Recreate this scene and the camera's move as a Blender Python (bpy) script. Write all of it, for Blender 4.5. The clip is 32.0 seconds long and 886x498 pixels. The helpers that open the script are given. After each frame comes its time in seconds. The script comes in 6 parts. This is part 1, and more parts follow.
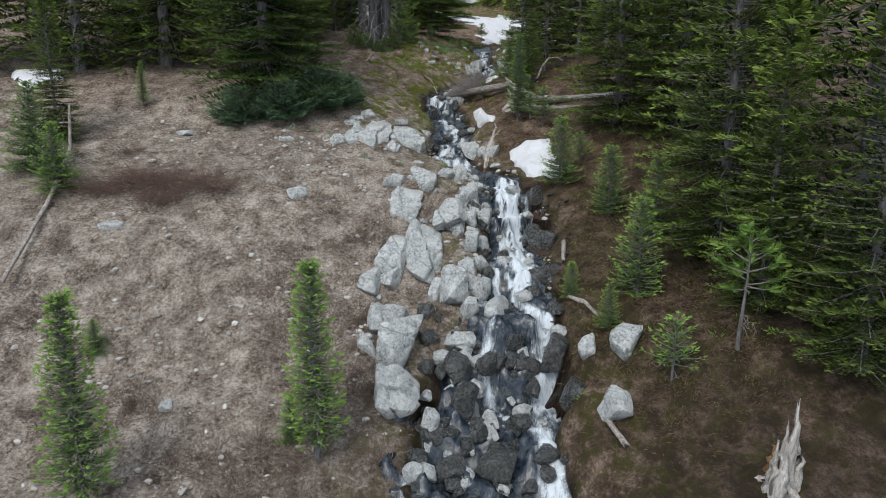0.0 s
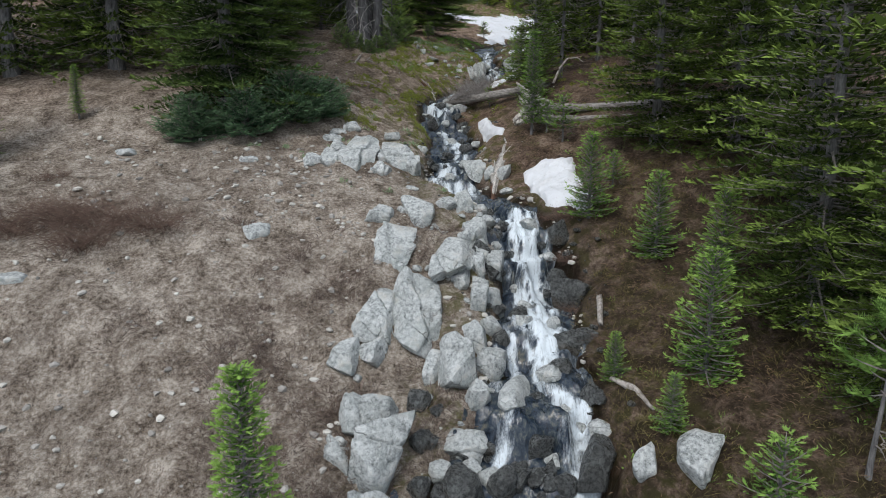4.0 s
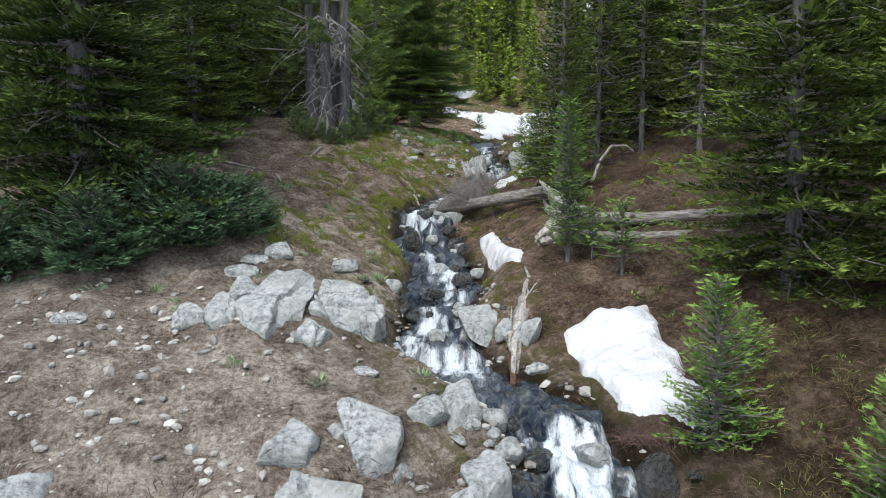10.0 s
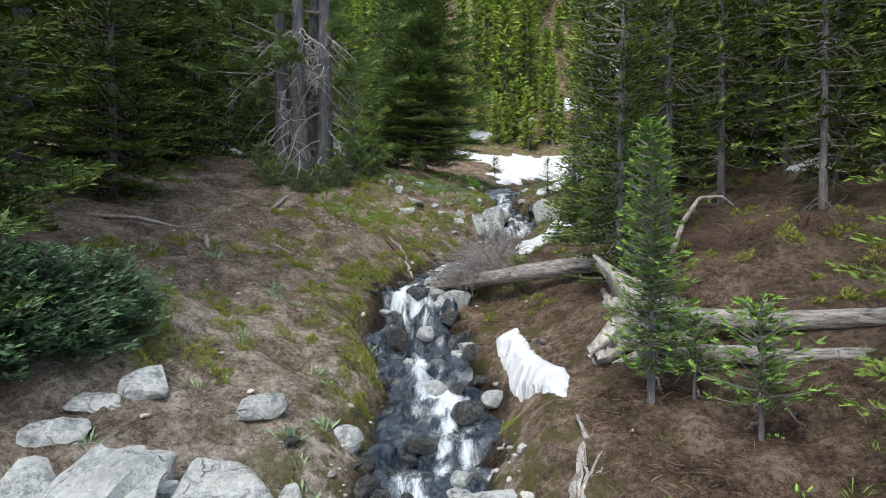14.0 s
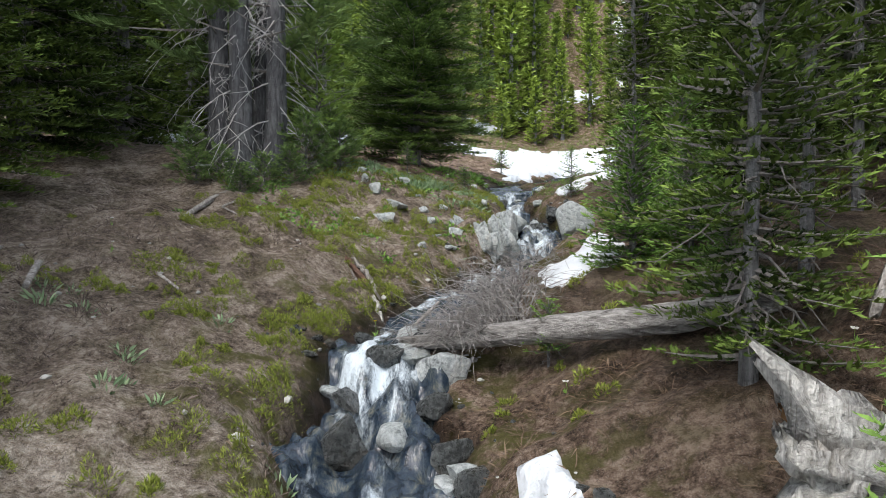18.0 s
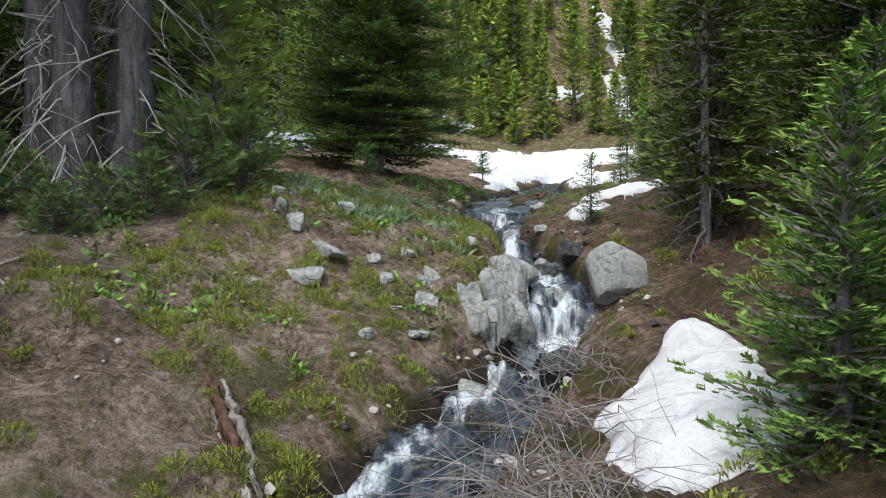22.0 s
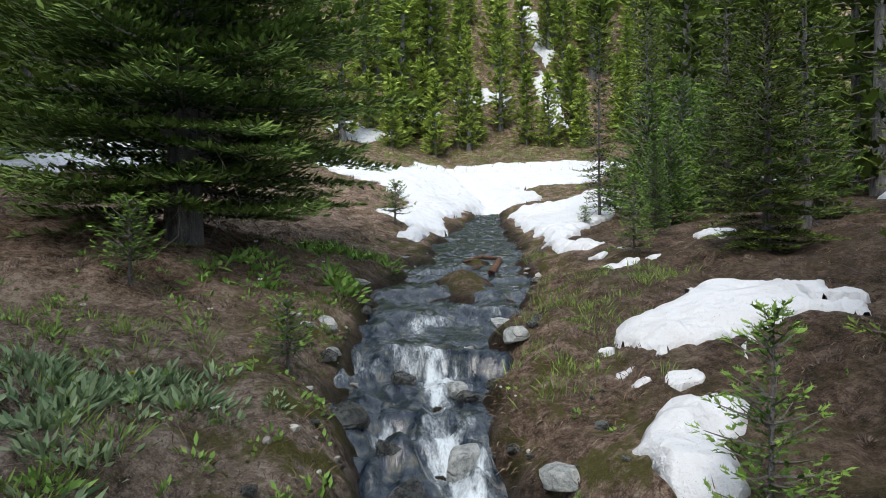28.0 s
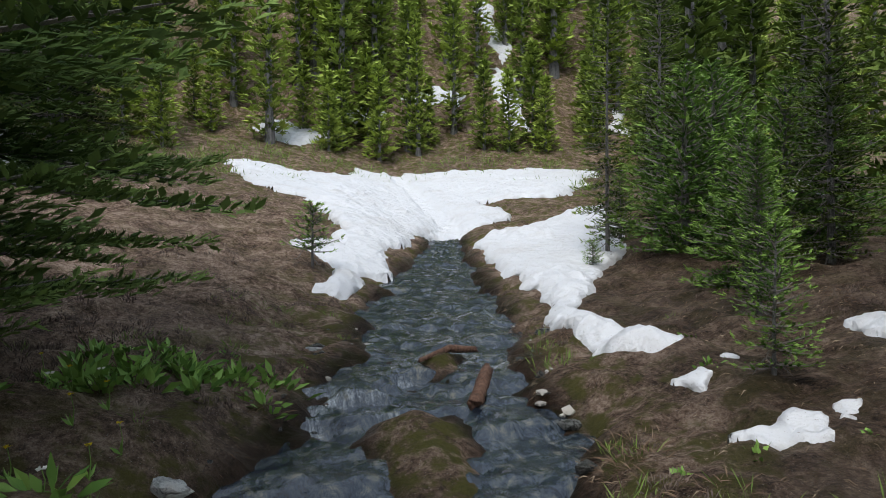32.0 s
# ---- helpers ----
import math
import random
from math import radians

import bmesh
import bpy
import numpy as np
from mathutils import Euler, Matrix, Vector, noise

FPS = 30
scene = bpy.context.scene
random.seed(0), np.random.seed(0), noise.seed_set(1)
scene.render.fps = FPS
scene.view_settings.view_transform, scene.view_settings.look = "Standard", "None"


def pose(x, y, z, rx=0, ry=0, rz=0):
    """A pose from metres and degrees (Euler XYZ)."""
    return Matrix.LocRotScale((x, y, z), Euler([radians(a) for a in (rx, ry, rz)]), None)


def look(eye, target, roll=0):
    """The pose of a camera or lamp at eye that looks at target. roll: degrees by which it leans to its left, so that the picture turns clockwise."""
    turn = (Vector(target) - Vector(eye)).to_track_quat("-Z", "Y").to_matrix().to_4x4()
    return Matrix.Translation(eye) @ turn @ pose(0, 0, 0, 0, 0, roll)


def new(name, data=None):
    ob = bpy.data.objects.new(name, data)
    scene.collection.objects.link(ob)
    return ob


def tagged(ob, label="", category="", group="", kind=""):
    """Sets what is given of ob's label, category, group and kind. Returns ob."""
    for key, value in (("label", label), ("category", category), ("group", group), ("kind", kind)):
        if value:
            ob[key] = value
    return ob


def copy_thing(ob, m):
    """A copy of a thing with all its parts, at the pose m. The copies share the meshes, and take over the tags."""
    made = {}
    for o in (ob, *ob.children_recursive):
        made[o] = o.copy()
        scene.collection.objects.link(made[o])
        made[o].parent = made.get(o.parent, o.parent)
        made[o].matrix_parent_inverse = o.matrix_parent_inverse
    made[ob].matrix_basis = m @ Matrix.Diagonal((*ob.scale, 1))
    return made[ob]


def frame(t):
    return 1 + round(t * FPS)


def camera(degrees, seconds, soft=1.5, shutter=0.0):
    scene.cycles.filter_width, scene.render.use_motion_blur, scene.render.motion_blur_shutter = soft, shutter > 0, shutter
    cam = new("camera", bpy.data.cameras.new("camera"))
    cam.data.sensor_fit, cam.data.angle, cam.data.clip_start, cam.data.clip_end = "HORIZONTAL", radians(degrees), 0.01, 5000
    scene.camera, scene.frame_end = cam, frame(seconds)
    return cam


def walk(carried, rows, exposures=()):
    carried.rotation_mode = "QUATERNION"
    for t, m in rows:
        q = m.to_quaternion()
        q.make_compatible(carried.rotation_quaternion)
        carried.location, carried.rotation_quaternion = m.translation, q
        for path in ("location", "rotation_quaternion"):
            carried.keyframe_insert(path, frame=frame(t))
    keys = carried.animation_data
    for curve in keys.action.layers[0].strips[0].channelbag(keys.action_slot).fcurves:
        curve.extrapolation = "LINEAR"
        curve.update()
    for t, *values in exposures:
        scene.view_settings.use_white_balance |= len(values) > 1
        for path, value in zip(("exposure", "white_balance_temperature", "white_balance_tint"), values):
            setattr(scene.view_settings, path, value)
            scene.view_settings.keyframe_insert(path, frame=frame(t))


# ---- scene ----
import functools
import itertools

cam = camera(65.8, 32.0, 0.55, 0.06)
PATH = [
    (0, (-0.076, -0.025, 2.972), (-0.064, 1.926, 2.532), 0.29),
    (0.5, (-0.08, 0.447, 3.019), (-0.07, 2.398, 2.579), 0.30),
    (1, (-0.083, 0.893, 3.058), (-0.075, 2.843, 2.617), 0.27),
    (1.5, (-0.082, 1.311, 3.09), (-0.076, 3.262, 2.648), 0.24),
    (2, (-0.081, 1.717, 3.115), (-0.073, 3.667, 2.671), 0.23),
    (2.5, (-0.089, 2.1, 3.131), (-0.082, 4.05, 2.685), 0.20),
    (4.5, (-0.015, 3.84, 3.115), (-0.004, 5.796, 2.696), 0.07),
    (5, (0.0, 4.343, 3.109), (0.007, 6.304, 2.714), -0.04),
    (5.5, (0.023, 4.854, 3.101), (0.027, 6.82, 2.731), -0.10),
    (6, (0.037, 5.351, 3.083), (0.043, 7.321, 2.738), -0.13),
    (6.5, (0.041, 5.875, 3.099), (0.056, 7.849, 2.778), -0.18),
    (7, (0.046, 6.416, 3.126), (0.073, 8.393, 2.828), -0.27),
    (7.5, (0.027, 6.956, 3.149), (0.056, 8.937, 2.875), -0.32),
    (8, (0.018, 7.503, 3.17), (0.047, 9.487, 2.921), -0.34),
    (8.5, (0.033, 8.051, 3.172), (0.064, 10.038, 2.948), -0.35),
    (9, (0.076, 8.587, 3.177), (0.117, 10.577, 2.976), -0.37),
    (9.5, (0.129, 9.154, 3.194), (0.175, 11.145, 3.017), -0.29),
    (10, (0.141, 9.741, 3.217), (0.172, 11.735, 3.064), -0.12),
    (10.5, (0.164, 10.305, 3.251), (0.183, 12.301, 3.124), -0.06),
    (11, (0.221, 10.855, 3.29), (0.237, 12.852, 3.186), -0.01),
    (11.5, (0.275, 11.431, 3.345), (0.29, 13.429, 3.264), 0.01),
    (12, (0.324, 11.994, 3.412), (0.337, 13.993, 3.354), 0.04),
    (12.5, (0.368, 12.54, 3.475), (0.374, 14.54, 3.441), 0.03),
    (13, (0.427, 13.067, 3.524), (0.425, 15.067, 3.501), 0.01),
    (13.5, (0.446, 13.566, 3.574), (0.44, 15.565, 3.55), -0.03),
    (14, (0.435, 14.061, 3.619), (0.42, 16.061, 3.593), -0.07),
    (14.5, (0.423, 14.55, 3.66), (0.406, 16.549, 3.633), -0.06),
    (16.5, (0.486, 16.505, 3.811), (0.465, 18.505, 3.777), 0.17),
    (17, (0.531, 16.967, 3.853), (0.508, 18.967, 3.819), 0.17),
    (17.5, (0.57, 17.431, 3.886), (0.545, 19.43, 3.852), 0.15),
    (18, (0.589, 17.905, 3.913), (0.565, 19.904, 3.88), 0.14),
    (18.5, (0.607, 18.361, 3.942), (0.582, 20.361, 3.909), 0.16),
    (19, (0.618, 18.821, 3.961), (0.593, 20.821, 3.929), 0.16),
    (19.5, (0.612, 19.299, 3.997), (0.587, 21.299, 3.965), 0.16),
    (20, (0.607, 19.805, 4.096), (0.584, 21.804, 4.062), 0.18),
    (20.5, (0.595, 20.346, 4.24), (0.575, 22.345, 4.203), 0.23),
    (21, (0.594, 20.881, 4.36), (0.591, 22.881, 4.322), 0.17),
    (21.5, (0.607, 21.454, 4.452), (0.631, 23.454, 4.415), 0.12),
    (22, (0.638, 22.041, 4.554), (0.69, 24.04, 4.517), 0.04),
    (22.5, (0.654, 22.628, 4.681), (0.725, 24.627, 4.644), -0.12),
    (23, (0.663, 23.226, 4.824), (0.749, 25.223, 4.79), -0.10),
    (23.5, (0.68, 23.821, 4.93), (0.79, 25.818, 4.897), 0.05),
    (24, (0.714, 24.406, 5.025), (0.848, 26.401, 4.992), 0.21),
    (24.5, (0.752, 24.997, 5.15), (0.911, 26.99, 5.115), 0.28),
    (25, (0.804, 25.588, 5.275), (0.987, 27.579, 5.238), 0.39),
    (25.5, (0.835, 26.226, 5.438), (1.044, 28.215, 5.4), 0.35),
    (27.5, (1.191, 28.634, 5.89), (1.479, 30.613, 5.857), -0.31),
    (28, (1.279, 29.223, 5.994), (1.578, 31.201, 5.964), -0.46),
    (28.5, (1.344, 29.863, 6.11), (1.656, 31.838, 6.08), -0.47),
    (29, (1.429, 30.489, 6.222), (1.757, 32.462, 6.193), -0.46),
    (29.5, (1.525, 31.099, 6.327), (1.874, 33.068, 6.3), -0.41),
    (30, (1.637, 31.697, 6.418), (2.016, 33.661, 6.393), -0.36),
    (30.5, (1.751, 32.296, 6.507), (2.166, 34.252, 6.483), -0.33),
    (31, (1.872, 32.889, 6.593), (2.312, 34.84, 6.569), -0.37),
    (31.5, (1.991, 33.491, 6.654), (2.44, 35.44, 6.632), -0.38),
    (32, (2.106, 34.108, 6.686), (2.556, 36.057, 6.666), -0.41),
]
walk(cam, [(t, look(eye, target, roll)) for t, eye, target, roll in PATH],
     [(0, 0.33), (5, 0.38), (8, 0.6), (12, 0.95), (18, 1.05), (20, 1.0), (22, 0.94), (25, 0.86), (28, 0.8), (30, 0.92), (31, 0.82), (32, 0.5)])

# ---- light and sky: a bright, evenly clouded late afternoon ----
world = bpy.data.worlds.new("sky")
scene.world = world
world.use_nodes = True
wn = world.node_tree
sky = wn.nodes.new("ShaderNodeTexSky")
sky.sky_type = "NISHITA"
sky.sun_disc = False
sky.sun_elevation = radians(54)
sky.sun_rotation = radians(208)
sky.air_density, sky.dust_density, sky.ozone_density = 1.0, 3.0, 0.6
cloud = wn.nodes.new("ShaderNodeMix")
cloud.data_type = "RGBA"
cloud.inputs["Factor"].default_value = 0.72
cloud.inputs["B"].default_value = (5.6, 6.25, 7.2, 1)
wn.links.new(sky.outputs[0], cloud.inputs["A"])
wn.links.new(cloud.outputs["Result"], wn.nodes["Background"].inputs[0])
wn.nodes["Background"].inputs[1].default_value = 0.125
sun_data = bpy.data.lights.new("sun", "SUN")
sun_data.energy, sun_data.angle, sun_data.color = 1.3, radians(20), (1.0, 0.97, 0.92)
sun = new("sun", sun_data)
sun.matrix_basis = look((0, 0, 60), (20, 38, 0))

# ---- the lie of the land ----
# stream: distance up the valley, its middle, water height, half width
STREAM = [
    (-60, 0.0, -22.0, 1.2), (0, 0.4, -6.4, 1.2), (7, 0.6, -3.6, 1.2), (9, 0.72, -2.85, 1.3), (10.5, 0.82, -2.05, 1.25), (11.3, 1.1, -1.6, 1.0),
    (12, 1.42, -1.15, 0.72), (13.2, 1.42, -0.75, 0.58), (14.2, 1.56, -0.4, 0.6), (15.2, 1.66, 0.2, 0.6), (16.3, 1.42, 0.85, 0.46), (17.2, 1.0, 1.0, 0.55),
    (18.4, 0.28, 1.08, 0.62), (20, 0.3, 1.55, 0.55), (21.5, 0.4, 1.85, 0.58), (22.8, 0.05, 2.15, 0.58), (24.4, -0.2, 2.88, 0.42),
    (26.2, 0.7, 3.15, 0.42), (27.4, 1.25, 3.3, 0.4), (28.4, 1.8, 3.5, 0.36), (29.6, 2.16, 3.92, 0.34), (31, 2.08, 4.1, 0.36), (32.4, 1.85, 4.25, 0.46), (34.2, 1.8, 4.72, 0.54),
    (36.0, 2.2, 5.03, 0.74), (37.6, 2.72, 5.3, 1.08), (38.8, 3.05, 5.42, 0.95), (40.9, 3.6, 5.6, 0.8), (42.5, 3.9, 5.75, 0.92), (44.5, 4.4, 6.0, 0.78), (46.2, 4.8, 6.2, 0.64), (48.6, 5.5, 6.5, 0.42), (52, 6.4, 7.0, 0.4), (60, 7.0, 8.4, 0.4),
]
# ground height at 0.6, 2.5, 6 and 14 m from the water's edge
LEFT = [
    (8.5, -2.95, -2.75, -2.8, -2.6), (10.5, -1.9, -1.9, -2.0, -1.65), (12, -1.0, -1.1, -1.1, -0.8), (13.3, -0.3, -0.35, -0.05, 0.2),
    (15, 0.65, 0.68, 0.85, 1.2), (16.5, 1.15, 1.3, 1.45, 1.9), (18.2, 1.6, 2.0, 2.1, 2.6), (20, 2.05, 2.7, 3.0, 3.4),
    (21.9, 2.5, 3.05, 3.5, 4.0), (23.5, 2.9, 3.55, 3.95, 4.5), (25.5, 3.3, 3.85, 4.3, 4.9), (27.4, 3.75, 4.25, 4.7, 5.3),
    (29.5, 4.4, 5.0, 5.45, 6.0), (31.4, 4.7, 5.2, 5.65, 6.1), (33.5, 5.0, 5.45, 5.8, 6.3), (35.5, 5.3, 5.8, 6.2, 6.7),
    (38, 5.7, 6.15, 6.5, 7.0), (41, 5.76, 6.2, 6.75, 7.4), (46, 6.34, 6.75, 7.3, 7.9),
]
RIGHT = [
    (8.5, -2.3, -1.75, -1.2, -0.8), (10.5, -1.1, -0.6, 0.0, 0.5), (12, -0.75, -0.3, 0.4, 1.0), (13.3, -0.35, 0.15, 1.0, 1.6),
    (15, 0.5, 1.0, 1.8, 2.4), (16.5, 1.2, 1.6, 2.3, 2.9), (18.2, 1.3, 1.9, 2.7, 3.3), (20, 2.2, 2.55, 3.1, 3.8),
    (21.9, 2.45, 3.55, 4.2, 4.9), (23.5, 2.55, 3.5, 4.35, 5.1), (25.5, 3.3, 4.0, 4.65, 5.35), (27.4, 3.85, 4.4, 4.95, 5.6),
    (29.5, 4.4, 4.92, 5.35, 5.9), (31.4, 4.7, 5.15, 5.6, 6.1), (33.5, 4.95, 5.3, 5.7, 6.2), (35.5, 5.3, 5.65, 5.9, 6.3),
    (38, 5.65, 5.95, 6.3, 6.7), (41, 5.78, 6.2, 6.6, 7.0), (46, 6.34, 6.6, 6.9, 7.4),
]
YS = np.arange(-60.0, 60.01, 0.05)


def along(rows, column, blur):
    """One column of a table, run smoothly up the valley."""
    rows = [(-60, *[rows[0][i] - 24 for i in range(1, len(rows[0]))]), *rows] if rows[0][0] > -60 else list(rows)
    if rows[-1][0] < 60:
        rows = [*rows, (60, *[v + 2.1 for v in rows[-1][1:]])]
    v = np.interp(YS, [r[0] for r in rows], [r[column] for r in rows])
    n = max(1, int(blur / 0.05))
    k = np.hanning(2 * n + 3)
    return np.convolve(np.pad(v, n + 1, mode="edge"), k / k.sum(), "valid")


MID, TOP, HALF = along(STREAM, 1, 0.7), along(STREAM, 2, 0.5), along(STREAM, 3, 0.6)
BANK_L = [along(LEFT, c, 0.9) for c in (1, 2, 3, 4)]
BANK_R = [along(RIGHT, c, 0.9) for c in (1, 2, 3, 4)]
# the water comes down in steps: small falls between small pools
STEPS = [(10.7, 0.75), (12.0, 0.6), (13.5, 0.25), (14.9, 0.55), (15.7, 0.55), (16.35, 0.3), (18.75, 0.25), (19.5, 0.2), (20.4, 0.2), (21.2, 0.16),
         (22.2, 0.2), (23.2, 0.2), (23.9, 0.3), (26.9, 0.1), (28.1, 0.2), (28.9, 0.4), (29.8, 0.25), (30.5, 0.22), (31.2, 0.2), (32.7, 0.22), (33.7, 0.2), (35.15, 0.36), (36.5, 0.14), (37.7, 0.1), (38.9, 0.12), (39.7, 0.15), (41.0, 0.05), (42.0, 0.04), (44.2, 0.05), (46.6, 0.05)]
for at_y, high in STEPS:
    w = YS - at_y
    TOP = TOP + high * (1 / (1 + np.exp(np.clip(-w / 0.1, -50, 50))) - np.clip(0.5 + w / 1.3, 0, 1))


BED = np.min([np.interp(YS + 0.05 * s, YS, TOP) for s in range(-12, 13)], 0) - 0.07
# islets and humps: middle, half widths, height
MOUNDS = [(2.95, 38.2, 0.36, 1.0, 0.27), (3.5, 40.2, 0.22, 0.45, 0.22), (-1.5, 17.9, 0.9, 0.6, 0.22), (1.0, 28.4, 0.3, 0.6, 0.25)]


def lookup(table, y):
    return np.interp(y, YS, table)


def fbm(x, y, size, octaves, seed):
    """Smooth random relief, about -1 to 1, worked out on whole arrays."""
    x, y = np.asarray(x, float) / size, np.asarray(y, float) / size
    total, amp = np.zeros(np.broadcast(x, y).shape), 1.0
    for o in range(octaves):
        xi, yi = np.floor(x), np.floor(y)
        fx, fy = x - xi, y - yi
        fx, fy = fx * fx * (3 - 2 * fx), fy * fy * (3 - 2 * fy)

        def h(a, b):
            v = np.sin(a * 127.1 + b * 311.7 + seed * 74.7 + o * 17.3) * 43758.5453
            return 2 * (v - np.floor(v)) - 1
        total += amp * ((h(xi, yi) * (1 - fx) + h(xi + 1, yi) * fx) * (1 - fy) + (h(xi, yi + 1) * (1 - fx) + h(xi + 1, yi + 1) * fx) * fy)
        x, y, amp = x * 2.03 + 11.7, y * 2.03 + 5.3, amp * 0.5
    return total


def smooth_ramp(a, b, x):
    t = np.clip((np.asarray(x, float) - a) / (b - a), 0, 1)
    return t * t * (3 - 2 * t)


def relief(x, y, rough=True):
    """Height of the ground."""
    x, y = np.asarray(x, float), np.asarray(y, float)
    mid, top, half = lookup(MID, y), lookup(TOP, y), lookup(HALF, y)
    off = x - mid
    edge = half * (1 + 0.22 * fbm(x * 0 + np.sign(off) * 7, y, 0.7, 2, 3)) if rough else half
    d = np.abs(off) - edge
    z = np.zeros(np.broadcast(x, y).shape)
    for side, banks in ((-1, BANK_L), (1, BANK_R)):
        b = [lookup(t, y) for t in banks]
        z0 = top + 0.02
        h = np.where(d < 0.6, z0 + (b[0] - z0) * np.sin(np.clip(d / 0.6, 0, 1) * np.pi / 2) ** 0.9,
            np.where(d < 2.5, b[0] + (b[1] - b[0]) * (d - 0.6) / 1.9,
            np.where(d < 6, b[1] + (b[2] - b[1]) * (d - 2.5) / 3.5,
            b[2] + (b[3] - b[2]) * (d - 6) / 8)))
        h = np.where(d > 14, b[3] + 0.06 * (np.minimum(d, 90) - 14), h)
        z = np.where(np.sign(off + 1e-9) == side, h, z)
    z = np.where(d < 0, np.minimum(top + 0.02, top + 0.02 + (lookup(BED, y) - top) * np.sqrt(np.clip(-d / edge * 2.5, 0, 1))), z)
    z = z + 16.0 * smooth_ramp(58, 96, y) + np.clip(y - 70, 0, 400) * 0.42 - np.clip(-20 - y, 0, 400) * 0.1
    for bx, by, rx, ry, high in MOUNDS:
        z = z + high * np.exp(-((x - bx) / rx) ** 2 - ((y - by) / ry) ** 2)
    if rough:
        bank = smooth_ramp(0.0, 0.8, d)
        z = z + bank * (0.09 * fbm(x, y, 1.4, 3, 1) + 0.07 * fbm(x, y, 0.4, 4, 2) + 0.02 * np.abs(fbm(x, y, 0.17, 2, 6))) + (1 - bank) * 0.05 * fbm(x, y, 0.22, 2, 5)
    return z


def ground_at(x, y):
    return float(relief(x, y))


def spacing(stops):
    """Grid lines with steps that grow away from the middle: (from, to, step)."""
    out = []
    for a, b, step in stops:
        out.extend(np.arange(a, b - 1e-6, step))
    return np.array(out)


# ---- helpers for meshes ----
def part(name, bm, material, parent=None, label="", flat=False):
    me = bpy.data.meshes.new(name)
    bm.to_mesh(me)
    bm.free()
    me.materials.append(material)
    if not flat:
        me.polygons.foreach_set("use_smooth", [True] * len(me.polygons))
    ob = new(name, me)
    if parent:
        ob.parent = parent
    if label:
        tagged(ob, label)
    return ob


def raw(name, verts, faces, material, parent=None, label="", smooth=True):
    """A mesh from arrays of corners and faces."""
    me = bpy.data.meshes.new(name)
    verts = np.asarray(verts, np.float32)
    faces = np.asarray(faces, np.int32)
    n, k = faces.shape
    me.vertices.add(len(verts))
    me.vertices.foreach_set("co", verts.ravel())
    me.loops.add(n * k)
    me.loops.foreach_set("vertex_index", faces.ravel())
    me.polygons.add(n)
    me.polygons.foreach_set("loop_start", np.arange(0, n * k, k, dtype=np.int32))
    me.polygons.foreach_set("use_smooth", [smooth] * n)
    me.update(calc_edges=True)
    me.materials.append(material)
    ob = new(name, me)
    if parent:
        ob.parent = parent
    if label:
        tagged(ob, label)
    return ob


def grid_faces(rows, cols):
    i = np.arange((rows - 1) * (cols - 1))
    a = i // (cols - 1) * cols + i % (cols - 1)
    return np.stack([a, a + 1, a + cols + 1, a + cols], -1)


def thing(name, m, label, category, group="", kind=""):
    ob = new(name)
    ob.empty_display_size = 0.2
    ob.matrix_basis = m
    return tagged(ob, label, category, group, kind)


